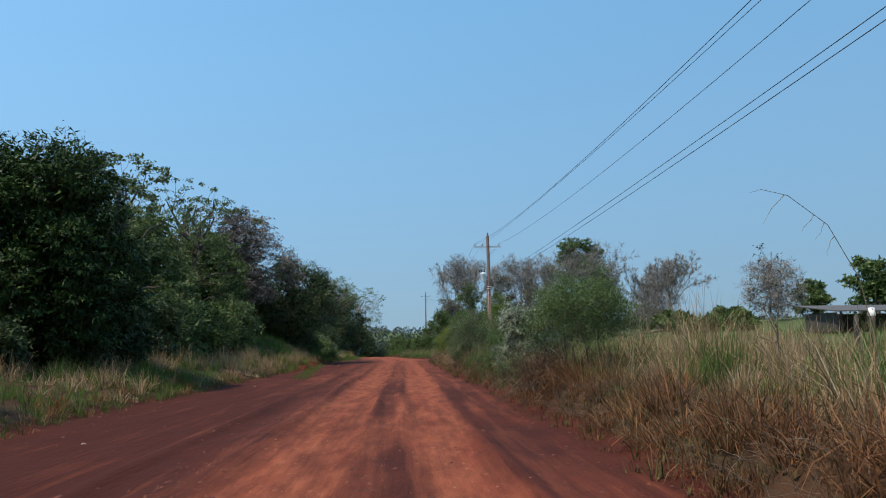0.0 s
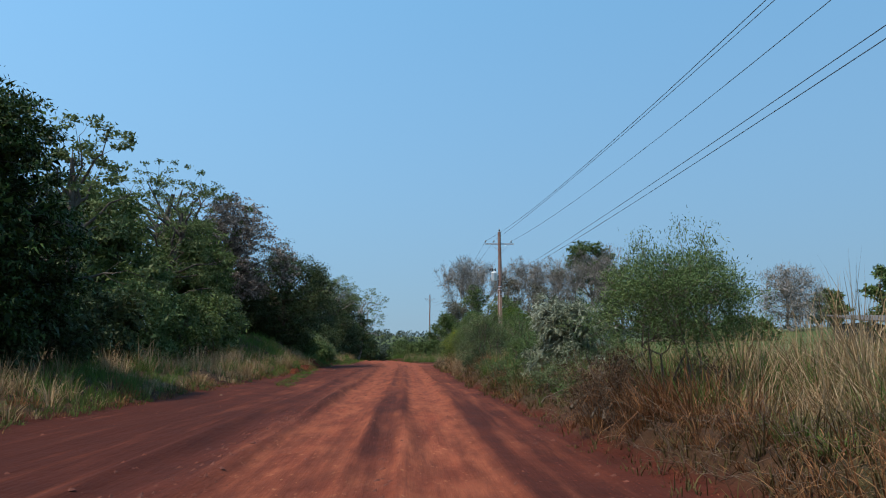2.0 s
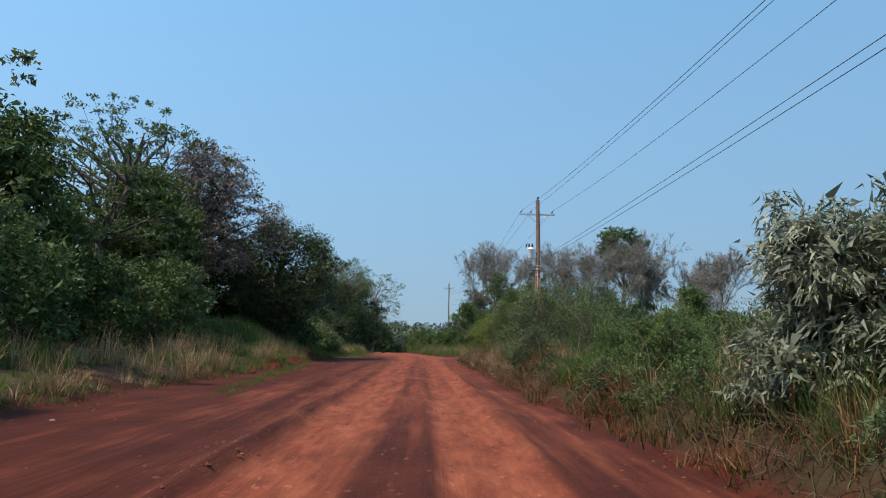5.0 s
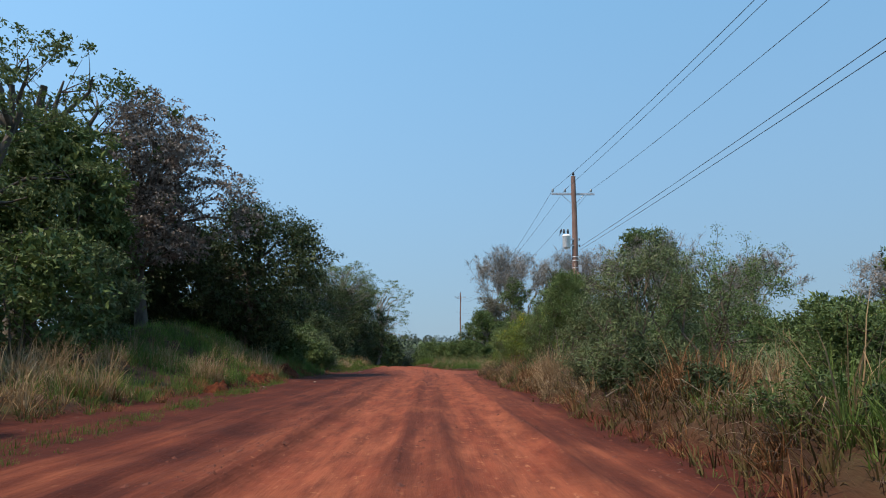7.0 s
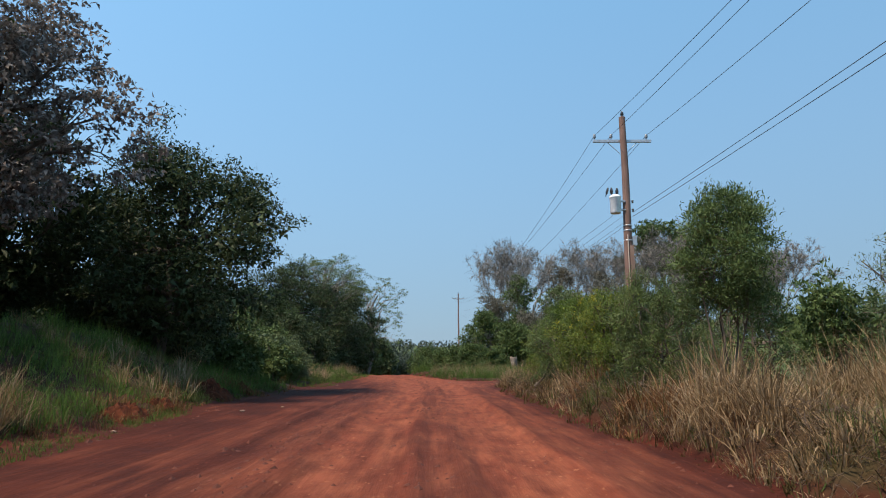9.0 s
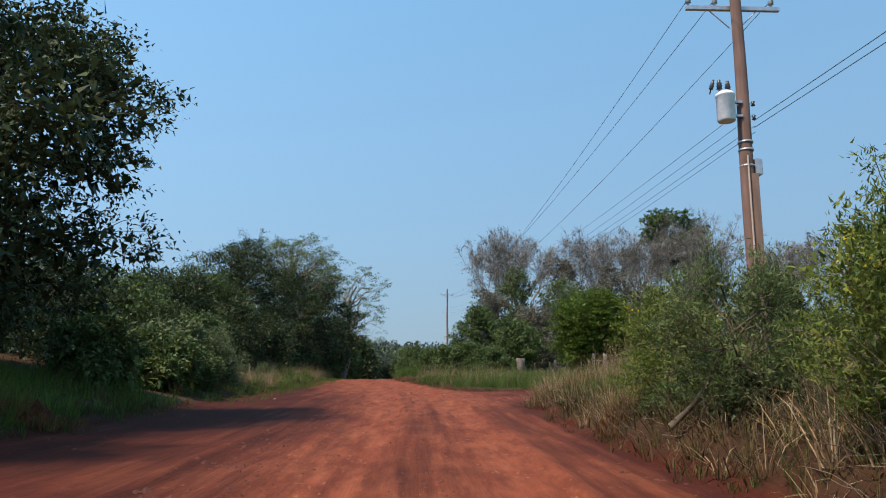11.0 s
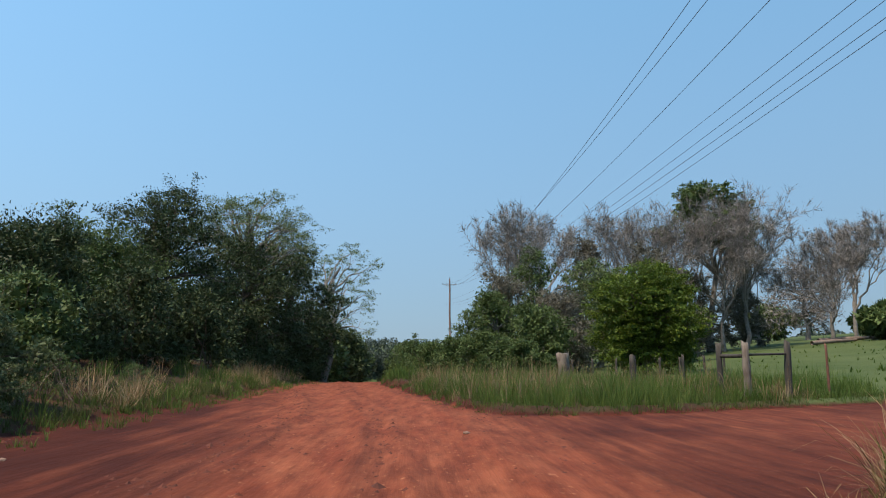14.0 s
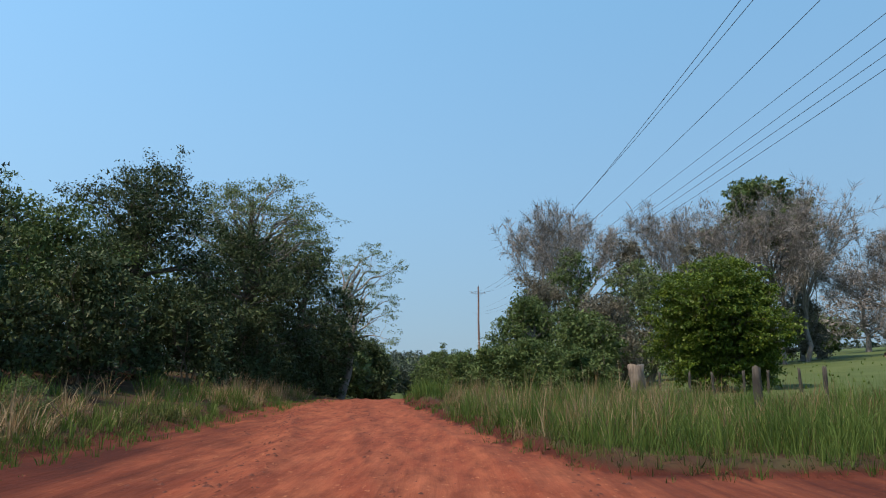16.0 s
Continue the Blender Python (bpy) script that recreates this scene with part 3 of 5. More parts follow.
def bare_tree(x, y, height, spread, label, seed=1, twig=1.0, bark_mat=M_BARK_GREY, leaf_mat=None, leaves=0, bottom=0.3, trunk=0.25, z=None, name="bare_tree"):
    """A leafless tree: forking limbs down to fine twigs."""
    g = np.random.default_rng(seed)
    root = thing(name, (x, y, at(x, y, -0.1) if z is None else z), label, "tree")
    tub, tips = Tubes(), []

    def grow(p, d, L, r, depth):
        q = p + d * L
        line = bent(p, q, g, 0.035, 5)
        tub.add(line, np.linspace(r, r * 0.62, 5), 6 if depth < 2 else 4 if depth < 4 else 3)
        if depth >= 6:
            tips.append((line[2], q, d, L))
            return
        for _ in range(3 if depth in (1, 2) else 2 if depth else 4):
            nd = unit(d + g.normal(size=3) * 0.42 * np.array([spread, spread, 0.7]) + np.array([0, 0, 0.12]))
            grow(line[g.integers(3, 5)], nd, L * g.uniform(0.66, 0.9), r * g.uniform(0.5, 0.68), depth + 1)
        if depth >= 3:
            tips.append((line[1], q, d, L))

    grow(np.zeros(3), unit(np.array([g.normal() * 0.05, g.normal() * 0.05, 1.0])), height * 0.24, trunk, 0)
    part("trunk", tub.mesh("trunk", bark_mat), root)
    a = np.array([t[0] for t in tips])
    b = np.array([t[1] for t in tips])
    d = np.array([t[2] for t in tips])
    k = max(1, int(11 * twig))
    f = g.uniform(0.1, 1.0, (len(a) * k, 1))
    pos = np.repeat(a, k, 0) * (1 - f) + np.repeat(b, k, 0) * f
    way = unit(np.repeat(d, k, 0) + g.normal(size=pos.shape) * 0.7)
    L = height * 0.055 * g.uniform(0.4, 1.3, len(pos))
    tagged(part("branchwork", leaf_mesh("branchwork", pos, way, L, 0.012 + 0.0012 * height + 0 * L, M_TWIG, 0.05, g, True), root), kind="stuff")
    if leaves:
        pick = g.integers(0, len(a), leaves)
        pos = b[pick] + g.normal(size=(leaves, 3)) * height * 0.03
        L = 0.22 * g.uniform(0.6, 1.3, leaves)
        tagged(part("crown", leaf_mesh("crown", pos, unit(g.normal(size=(leaves, 3)) - np.array([0, 0, 0.4])), L, L * 0.5, leaf_mat, 0.12, g, True), root), kind="stuff")
    top = b[:, 2].max()
    root.scale = (height / top,) * 3
    return root


# left side of the road, from the start of the walk onwards
tree("mango_tree", -10.9, 20.0, 7.0, 3.8, M_MANGO, "dense dark green mango tree at the roadside", bottom=0.03, lobes=40, clusters=48, per=52, leaf=0.13, aspect=0.34, droop=0.6, seed=3, trunk=0.3, core=220, loose=0.15)
tree("roadside_tree", -11.3, 28.0, 8.6, 2.7, M_LIGHT, "open-crowned tree with dark limbs and light green leaves", M_BARK_DARK, bottom=0.3, lobes=24, clusters=8, per=30, leaf=0.15, aspect=0.6, seed=4, trunk=0.17, core=0, loose=0.13, fill=0.75, flat=0.75)
tree("roadside_tree", -13.5, 35.0, 7.6, 3.6, M_GREEN, "mid green tree in the roadside thicket", bottom=0.05, lobes=24, clusters=30, per=24, leaf=0.2, seed=5, trunk=0.2)
tree("roadside_tree", -12.6, 41.0, 9.4, 3.6, M_LIGHT, "light green tree with an open top", M_BARK_DARK, bottom=0.25, lobes=24, clusters=9, per=28, leaf=0.16, seed=65, trunk=0.24, core=0, loose=0.14, fill=0.75, flat=0.7)
tree("roadside_tree", -15.0, 47.5, 12.1, 5.0, M_GREEN, "tall forking tree with loose green foliage", M_BARK_DARK, bottom=0.3, lobes=30, clusters=10, per=27, leaf=0.16, aspect=0.55, seed=6, trunk=0.42, core=0, loose=0.13, fill=0.65, flat=0.7)
tree("roadside_tree", -11.3, 50.0, 9.8, 3.6, M_DRYLEAF, "tree with withered grey-brown leaves", M_BARK_DARK, bottom=0.32, lobes=32, clusters=32, per=26, leaf=0.14, aspect=0.55, seed=7, trunk=0.24, core=0, loose=0.15, fill=0.4)
tree("roadside_tree", -12.6, 45.0, 7.6, 3.2, M_GREEN, "mid green tree under taller crowns", bottom=0.2, lobes=22, clusters=30, per=24, leaf=0.2, seed=8, trunk=0.2)
tree("roadside_tree", -9.2, 56.5, 7.9, 3.9, M_DARK, "blackish green tree overhanging the bank", bottom=0.05, lobes=34, clusters=34, per=34, leaf=0.115, seed=9, trunk=0.22, lean=(0.8, 0), flat=0.6, core=150, inner=2.6, shoots=6)
tree("roadside_tree", -14.2, 55.0, 8.8, 3.6, M_DARK, "dark green tree behind the bank", bottom=0.05, lobes=24, clusters=28, per=20, leaf=0.2, seed=67, trunk=0.22)
tree("roadside_tree", -13.0, 60.5, 7.0, 3.4, M_DARK, "dark green tree behind the bank", bottom=0.03, lobes=22, clusters=28, per=22, leaf=0.2, seed=10, trunk=0.2)
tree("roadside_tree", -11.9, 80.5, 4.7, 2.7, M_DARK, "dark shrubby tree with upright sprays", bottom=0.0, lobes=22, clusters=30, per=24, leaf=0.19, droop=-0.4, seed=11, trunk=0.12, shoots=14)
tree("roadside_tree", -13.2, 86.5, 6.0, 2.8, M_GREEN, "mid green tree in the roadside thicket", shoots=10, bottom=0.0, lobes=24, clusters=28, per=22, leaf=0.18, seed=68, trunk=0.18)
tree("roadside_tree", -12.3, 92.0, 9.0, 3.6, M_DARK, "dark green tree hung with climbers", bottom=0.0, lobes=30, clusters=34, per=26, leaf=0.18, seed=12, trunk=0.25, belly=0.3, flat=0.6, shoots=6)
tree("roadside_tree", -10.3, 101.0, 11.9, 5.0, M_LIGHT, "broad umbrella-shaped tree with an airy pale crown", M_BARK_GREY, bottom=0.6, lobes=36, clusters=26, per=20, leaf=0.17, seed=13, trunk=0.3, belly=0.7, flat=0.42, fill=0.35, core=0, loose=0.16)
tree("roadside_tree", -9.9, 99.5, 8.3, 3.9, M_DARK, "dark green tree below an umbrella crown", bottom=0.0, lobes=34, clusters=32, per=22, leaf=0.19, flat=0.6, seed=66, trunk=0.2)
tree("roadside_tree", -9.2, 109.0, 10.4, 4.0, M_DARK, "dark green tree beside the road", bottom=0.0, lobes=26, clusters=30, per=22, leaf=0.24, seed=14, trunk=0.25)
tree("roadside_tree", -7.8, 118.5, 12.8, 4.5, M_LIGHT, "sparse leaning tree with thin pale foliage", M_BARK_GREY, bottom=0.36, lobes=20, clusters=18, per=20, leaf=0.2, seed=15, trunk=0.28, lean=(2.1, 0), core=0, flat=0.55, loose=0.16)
# the farthest of these take the leaves with haze in their colour
for k, (x, y, h, r) in enumerate([(-9.3, 117, 6.6, 3.4), (-9.5, 128, 7.0, 3.6), (-8.8, 140, 7.0, 3.6), (-9.6, 153, 7.6, 4.0), (-11.0, 168, 8.5, 4.5), (-14, 190, 9, 5), (-18, 215, 9, 5), (-11, 224, 7, 4.5), (-5, 230, 7, 5), (-15, 238, 8, 5), (1, 240, 7.5, 5), (-8, 248, 8, 5)]):
    tree("roadside_tree", x, y, h, r, M_HAZED if k > 4 else M_GREEN if k % 2 else M_DARK, "dense green tree beside the sunken road", bottom=0.0, lobes=22, clusters=24, per=16, leaf=0.28, seed=20 + k, trunk=0.25)
# two trees out of view, added to shade the left verge and road
tree("roadside_tree", -12.4, 7.5, 8.0, 3.9, M_MANGO, "unseen dark green tree added to shade the road", bottom=0.05, lobes=24, clusters=24, per=14, leaf=0.34, aspect=0.35, seed=16, trunk=0.3)
tree("roadside_tree", -12.4, -1.0, 8.0, 3.9, M_MANGO, "unseen dark green tree added to shade the road", bottom=0.05, lobes=24, clusters=24, per=14, leaf=0.34, aspect=0.35, seed=17, trunk=0.3)
# second row behind
for k, (x, y, h, r) in enumerate([(-18, 29, 6.0, 4), (-20, 40, 7.5, 4.5), (-21, 54, 7.5, 4.5), (-18, 66, 4.6, 3.6), (-18, 75, 4.2, 3.6), (-17.6, 89, 6.0, 4.0), (-18, 104, 8, 5), (-17, 118, 7.5, 5)]):
    tree("woodland_tree", x, y, h, r, M_DARK if k % 2 else M_GREEN, "tree in the wood behind the roadside", bottom=0.0, lobes=20, clusters=20, per=14, leaf=0.28, seed=40 + k, trunk=0.25, inner=1.6)
# undergrowth on the left bank; near the start dark leaves carry the trees' shade
for k, (x, y, h, r) in enumerate([(-9.8, 17.0, 1.4, 1.3), (-9.6, 20.5, 1.8, 1.4), (-9.9, 24, 2.4, 1.6), (-9.8, 27.5, 2.8, 1.7), (-10.4, 31.5, 3.2, 1.9), (-9.9, 35.5, 3.2, 1.8), (-9.8, 39.5, 3.4, 1.9), (-10.4, 43.5, 3.2, 1.9),
                                  (-9.8, 58, 3.6, 1.9), (-7.9, 61.5, 2.0, 1.3), (-7.6, 64.6, 1.9, 1.3), (-8.4, 68, 2.2, 1.5), (-11.0, 66.5, 3.8, 2.0), (-11.5, 72, 3.9, 2.1), (-9.8, 75.5, 2.8, 1.7), (-13.5, 69, 4.4, 2.2), (-14, 76, 4.4, 2.2),
                                  (-10.2, 84, 4.2, 2.0), (-9.6, 90, 4.0, 2.0), (-9.2, 96.5, 4.0, 1.9), (-8.8, 104, 3.8, 1.9), (-8.8, 111, 3.6, 1.9), (-8.8, 120, 3.4, 1.8)]):
    tree("undergrowth_shrub", x, y, h, r, (M_DARK if y < 30 or y > 46 else M_OLIVE, M_DARK if y < 22 or y > 80 else M_GREEN, M_DARK if y > 80 or y < 34 else M_GREEN, M_WILLOW if 30 < y < 80 else M_DARK)[k % 4], ("fresh olive shrub of the roadside thicket" if 30 < y < 46 else "blackish green shrub of the roadside thicket", "blackish green shrub of the roadside thicket" if y < 22 or y > 80 else "mid green shrub of the roadside thicket", "blackish green shrub of the roadside thicket" if y > 80 or y < 34 else "mid green shrub of the roadside thicket", "olive green shrub of the roadside thicket" if 30 < y < 80 else "blackish green shrub of the roadside thicket")[k % 4],
         M_BARK_BROWN, bottom=0.0, lobes=15, clusters=24, per=16, leaf=0.125, seed=60 + k, trunk=0.06, stems=4, group="left bank shrubs", belly=0.35, core=90)

# right side: shrubs along the bank
RIGHT = [  # x, y, height, spread, leaves, label, leaf length, width ratio, droop
    (3.8, 12.85, 2.32, 1.25, M_OLIVE, "tall airy shrub with narrow olive-green leaves", 0.044, 0.27, -0.4),
    (3.95, 19.3, 2.15, 1.05, M_SILVER, "rounded shrub with drooping silvery white leaves", 0.115, 0.2, 0.75),
    (3.8, 23.6, 1.2, 0.8, M_OLIVE, "low olive-green shrub at the road edge", 0.05, 0.2, -0.3),
    (5.6, 23.5, 1.6, 1.2, M_WILLOW, "grey-olive roadside shrub on the bank", 0.047, 0.3, 0.0),
    (3.9, 26.2, 0.75, 0.6, M_GREEN, "low green shrub at the road edge", 0.05, 0.32, 0.0),
    (6.4, 27.0, 1.5, 1.3, M_GREEN, "green roadside shrub on the bank", 0.062, 0.35, 0.0),
    (4.9, 30.2, 1.3, 0.9, M_GREEN, "low green shrub on the bank", 0.05, 0.3, 0.0),
    (6.9, 31.5, 1.7, 1.3, M_YELLOW, "yellow-green flowering shrub on the bank", 0.055, 0.25, -0.2),
    (8.2, 33.8, 2.6, 0.6, M_GREEN, "slender upright shrub with dark leaves", 0.08, 0.4, -0.3),
    (3.75, 34.0, 2.6, 1.1, M_WILLOW, "grey-olive shrub at the road edge", 0.052, 0.27, -0.1),
    (3.5, 36.3, 1.9, 0.85, M_WILLOW, "grey-olive shrub at the road edge", 0.047, 0.25, -0.2),
    (5.5, 35.2, 2.7, 1.4, M_OLIVE, "dense olive-green shrub on the bank", 0.045, 0.28, -0.2),
    (6.4, 39.4, 2.6, 1.3, M_GREEN, "green roadside shrub on the bank", 0.062, 0.3, -0.1),
    (3.9, 42.0, 3.0, 0.85, M_OLIVE, "tall airy shrub with narrow olive-green leaves", 0.055, 0.24, -0.4),
    (7.6, 43.5, 2.9, 1.4, M_WILLOW, "tall roadside shrub with narrow leaves", 0.047, 0.22, -0.4),
    (3.7, 44.6, 2.0, 0.9, M_WEED, "stand of tall pale green roadside weeds", 0.055, 0.17, -0.7),
    (6.0, 46.0, 2.4, 1.1, M_WEED, "stand of tall pale green roadside weeds", 0.055, 0.17, -0.7),
    (3.65, 46.8, 2.3, 0.95, M_YELLOW, "stand of tall yellow-green roadside weeds", 0.055, 0.2, -0.6),
    (3.6, 49.0, 2.1, 1.05, M_YELLOW, "yellow-green weedy shrub by the road", 0.055, 0.25, -0.4),
    (6.3, 49.4, 3.0, 1.3, M_WILLOW, "tall airy shrub with narrow olive-green leaves", 0.047, 0.22, -0.4),
    (3.6, 51.6, 2.0, 1.0, M_WEED, "stand of tall pale green roadside weeds", 0.055, 0.18, -0.6),
    (3.7, 54.2, 1.9, 1.0, M_YELLOW, "yellow-green flowering shrub by the road", 0.055, 0.25, -0.4),
    (6.6, 53.5, 2.8, 1.4, M_WILLOW, "olive-green shrub near the power pole", 0.047, 0.25, -0.3),
    (10.8, 64.0, 3.2, 0.8, M_DARK, "slender dark sapling in the grass", 0.12, 0.4, -0.3),
    (9.5, 49.0, 2.8, 1.6, M_GREEN, "green shrub at the field edge", 0.12, 0.35, 0.0),
    (9.5, 38.0, 2.2, 1.5, M_GREEN, "green shrub at the field edge", 0.12, 0.35, 0.0),
    (-7.0, 68.4, 1.7, 0.95, M_WILLOW, "grey-green weedy shrub at the road edge", 0.085, 0.3, -0.3),
    (-7.5, 70.4, 2.0, 1.1, M_WILLOW, "grey-green weedy shrub at the road edge", 0.085, 0.3, -0.3),
    (-6.9, 66.4, 1.3, 0.8, M_GREEN, "low green shrub at the road edge", 0.08, 0.32, 0.0),
    (4.0, 95.5, 2.9, 2.0, M_GREEN, "broad green shrub at the grass corner", 0.13, 0.4, 0.1),
    (5.6, 93.0, 2.2, 1.4, M_GREEN, "broad green shrub at the grass corner", 0.13, 0.4, 0.1),
    (2.8, 101.0, 2.8, 1.9, M_GREEN, "broad green shrub beside the road", 0.13, 0.4, 0.1),
    (1.6, 109.0, 3.2, 2.0, M_GREEN, "broad green shrub beside the road", 0.13, 0.4, 0.1),
    (0.9, 119.0, 3.8, 2.3, M_GREEN, "broad green shrub beside the road", 0.15, 0.4, 0.1),
    (-0.3, 131.0, 4.6, 2.5, M_GREEN, "broad green shrub beside the road", 0.17, 0.4, 0.1),
    (-1.0, 146.0, 5.2, 2.8, M_GREEN, "broad green shrub beside the road", 0.19, 0.4, 0.1),
]
for k, (x, y, h, r, mt, lab, lf, asp, dr) in enumerate(RIGHT):
    far = y > 90
    tree("roadside_shrub", x, y, h, r, mt, lab, M_BARK_BROWN, bottom=0.47 if k == 0 else 0.42 if k == 13 else 0.04, lobes=30 if k in (0, 13) else 18, clusters=20 if far else 24, per=26 if far else (48 if k in (0, 13) else 17 if x > 5.5 else 35 if lf < 0.07 or mt is M_SILVER else 28), leaf=lf, aspect=asp, droop=dr, seed=100 + k, trunk=0.04 if k in (0, 13) else 0.07, stems=5,
         loose=0.17 if k in (0, 13) else 0.13, shoots=24 if mt is M_WEED else 10 if mt in (M_WILLOW, M_YELLOW, M_OLIVE) else 3, core=14 if k in (0, 13) else 110, dead=0 if far else 90, inner=1.7, flat=0.7, flowers=45 if mt is M_YELLOW else 0)

# withered bush under the first tall shrub, and low weeds along the edge of the bank
tree("withered_bush", 3.35, 13.9, 0.95, 0.85, M_RUSTLEAF, "withered rust-brown bush at the bank edge", M_BARK_BROWN, bottom=0.1, lobes=14, clusters=22, per=14, leaf=0.042, aspect=0.25, droop=0.0, seed=320, trunk=0.05, stems=6, core=6, dead=160, inner=1.2, loose=0.12)
tree("withered_bush", 3.05, 13.0, 0.7, 0.6, M_RUSTLEAF, "withered rust-brown bush at the bank edge", M_BARK_BROWN, bottom=0.05, lobes=12, clusters=20, per=14, leaf=0.042, aspect=0.25, droop=0.0, seed=322, trunk=0.04, stems=6, core=10, dead=120, inner=1.2, loose=0.12)
tree("withered_bush", 4.4, 13.3, 0.8, 0.8, M_RUSTLEAF, "withered rust-brown bush at the bank edge", M_BARK_BROWN, bottom=0.1, lobes=12, clusters=20, per=12, leaf=0.042, aspect=0.25, droop=0.0, seed=321, trunk=0.05, stems=6, core=6, dead=120, inner=1.2, loose=0.12)
# dark bushes near y 33; the others added to imitate shade at the bank's foot
for k, (x, y, h, r) in enumerate([(3.2, 32.5, 0.7, 0.42), (3.4, 33.0, 0.9, 0.5), (3.1, 33.6, 0.6, 0.4), (3.4, 30.9, 0.55, 0.4), (3.5, 45.6, 0.7, 0.4), (3.2, 24.6, 0.5, 0.4), (3.5, 27.3, 0.5, 0.4), (3.2, 35.2, 0.6, 0.42), (3.4, 36.6, 0.7, 0.45), (3.4, 51.2, 0.65, 0.42)]):
    tree("bank_weed", x, y, h, r, M_DARK, "blackish low bush at the bank edge", M_BARK_BROWN, bottom=0.0, lobes=10, clusters=18, per=16, leaf=0.05, aspect=0.35, seed=390 + k, trunk=0.025, stems=5, core=120, inner=1.6, group="bank weeds", loose=0.1, dead=20)
for k, (x, y, h, r) in enumerate([(3.3, 15.8, 0.5, 0.4), (3.2, 17.4, 0.6, 0.5), (3.3, 21.2, 0.7, 0.5), (3.2, 22.6, 0.5, 0.45), (3.2, 25.0, 0.55, 0.45),
                                  (3.2, 28.0, 0.55, 0.5), (3.2, 53.0, 0.5, 0.45), (-6.8, 69.5, 1.2, 0.6), (-7.2, 72.5, 1.1, 0.6), (-6.9, 76.0, 0.9, 0.55)] ):
    tree("bank_weed", x, y, h, r, (M_OLIVE, M_WILLOW, M_GREEN)[k % 3], ("fresh olive leafy weed on the bank", "grey-olive leafy weed on the bank", "mid green leafy weed on the bank")[k % 3], M_BARK_BROWN, bottom=0.0, lobes=8, clusters=16, per=20, leaf=0.045, aspect=0.35, droop=0.0,
         seed=340 + k, trunk=0.025, stems=5, core=10, inner=1.3, group="bank weeds", loose=0.12, dead=25)

# thin saplings that stand out of the grass
for k, (x, y, h) in enumerate([(5.95, 9.7, 2.5), (7.65, 20.9, 2.4)]):
    tree("bare_sapling", x, y, h, 0.26, M_DARK, "thin nearly leafless sapling in the grass", M_BARK_DARK, bottom=0.3, lobes=12, clusters=8, per=1, leaf=0.06, aspect=0.4, seed=360 + k, trunk=0.018, core=0, loose=0.03, stems=2, shoots=3)

# beyond the junction
tree("round_tree", 14.8, 101.7, 7.3, 3.9, M_ROUND, "dense round yellow-green tree in the pasture", bottom=0.04, lobes=46, clusters=40, per=44, leaf=0.145, aspect=0.5, seed=201, loose=0.16, trunk=0.3)
for k, (x, y, h, r, mt, sp) in enumerate([(7.2, 122, 8.6, 3.2, M_GREEN, 24), (9.8, 113, 6.0, 3.0, M_GREEN, 24), (12.5, 118, 8.0, 3.4, M_GREYLEAF, 22), (13.0, 132, 14.0, 3.6, M_GREEN, 22), (17.5, 124, 11.0, 4.0, M_LIGHT, 22), (22, 120, 8.0, 4.0, M_GREYLEAF, 18), (25, 130, 13, 4.0, M_GREYLEAF, 16), (20, 138, 16, 4.0, M_GREYLEAF, 16), (29, 135, 10, 3.6, M_GREYLEAF, 16), (34, 141, 11, 3.8, M_GREYLEAF, 16), (42, 146, 8, 3.4, M_GREYLEAF, 16), (9.0, 128, 11, 3.4, M_GREYLEAF, 20)]):
    tree("pasture_tree", x, y, h, r, mt, ("green tree hung with climbers near the road", "grey-brown tree hung with dry climbers")[mt is M_GREYLEAF], M_BARK_GREY, bottom=0.03, lobes=26, clusters=sp, per=24, leaf=0.18, seed=210 + k, trunk=0.28, flat=0.7)
tree("tall_tree", 36, 142, 22.3, 6.0, M_GREEN, "very tall tree with dark green top", M_BARK_GREY, bottom=0.6, lobes=20, clusters=26, per=22, leaf=0.34, flat=0.65, seed=230, trunk=0.45, belly=0.8)
for k, (x, y, h, sp) in enumerate([(11.5, 138, 19.5, 0.9), (16, 144, 19.5, 0.9), (24.5, 138, 18.5, 0.8), (29, 136, 19, 0.9), (36, 138, 20, 0.9), (41, 143, 20, 0.9), (50, 140, 14, 0.85), (57, 146, 16.5, 0.9), (46, 150, 15, 0.8)]):
    bare_tree(x, y, h, sp, "tall leafless grey tree in the pasture", seed=250 + k, leaf_mat=M_GREYLEAF, leaves=500 if k < 6 else 700, twig=1.3 if k < 6 else 2.5)
for k, (x, y, h, r) in enumerate([(73, 132, 13.0, 6.0), (62, 166, 14.5, 6.5)]):
    tree("bare_tree", x, y, h, r, M_TWIG, "dense leafless grey tree across the field", M_BARK_GREY, bottom=0.12, lobes=34, clusters=26, per=11, leaf=0.75, aspect=0.07, droop=-0.4, seed=265 + k, trunk=0.35, core=30, inner=1.2, loose=0.4, belly=0.5)
for k, (x, y, h, r) in enumerate([(91, 128, 12, 5.5), (92, 150, 9, 4.5), (98, 120, 15, 7), (52, 132, 4.5, 2.6), (62, 150, 4, 2.4), (110, 150, 12, 7), (46, 178, 9, 6), (66, 186, 8, 6), (84, 176, 5, 5), (48, 116, 3.6, 3), (52, 114, 3.2, 2.8), (56.5, 112, 3.6, 3)]):
    tree("field_tree", x, y, h, r, M_GREEN, "dark green tree far across the field", bottom=0.06, lobes=15, clusters=18, per=10, leaf=0.5, seed=280 + k, trunk=0.3, flat=0.6, belly=0.55)


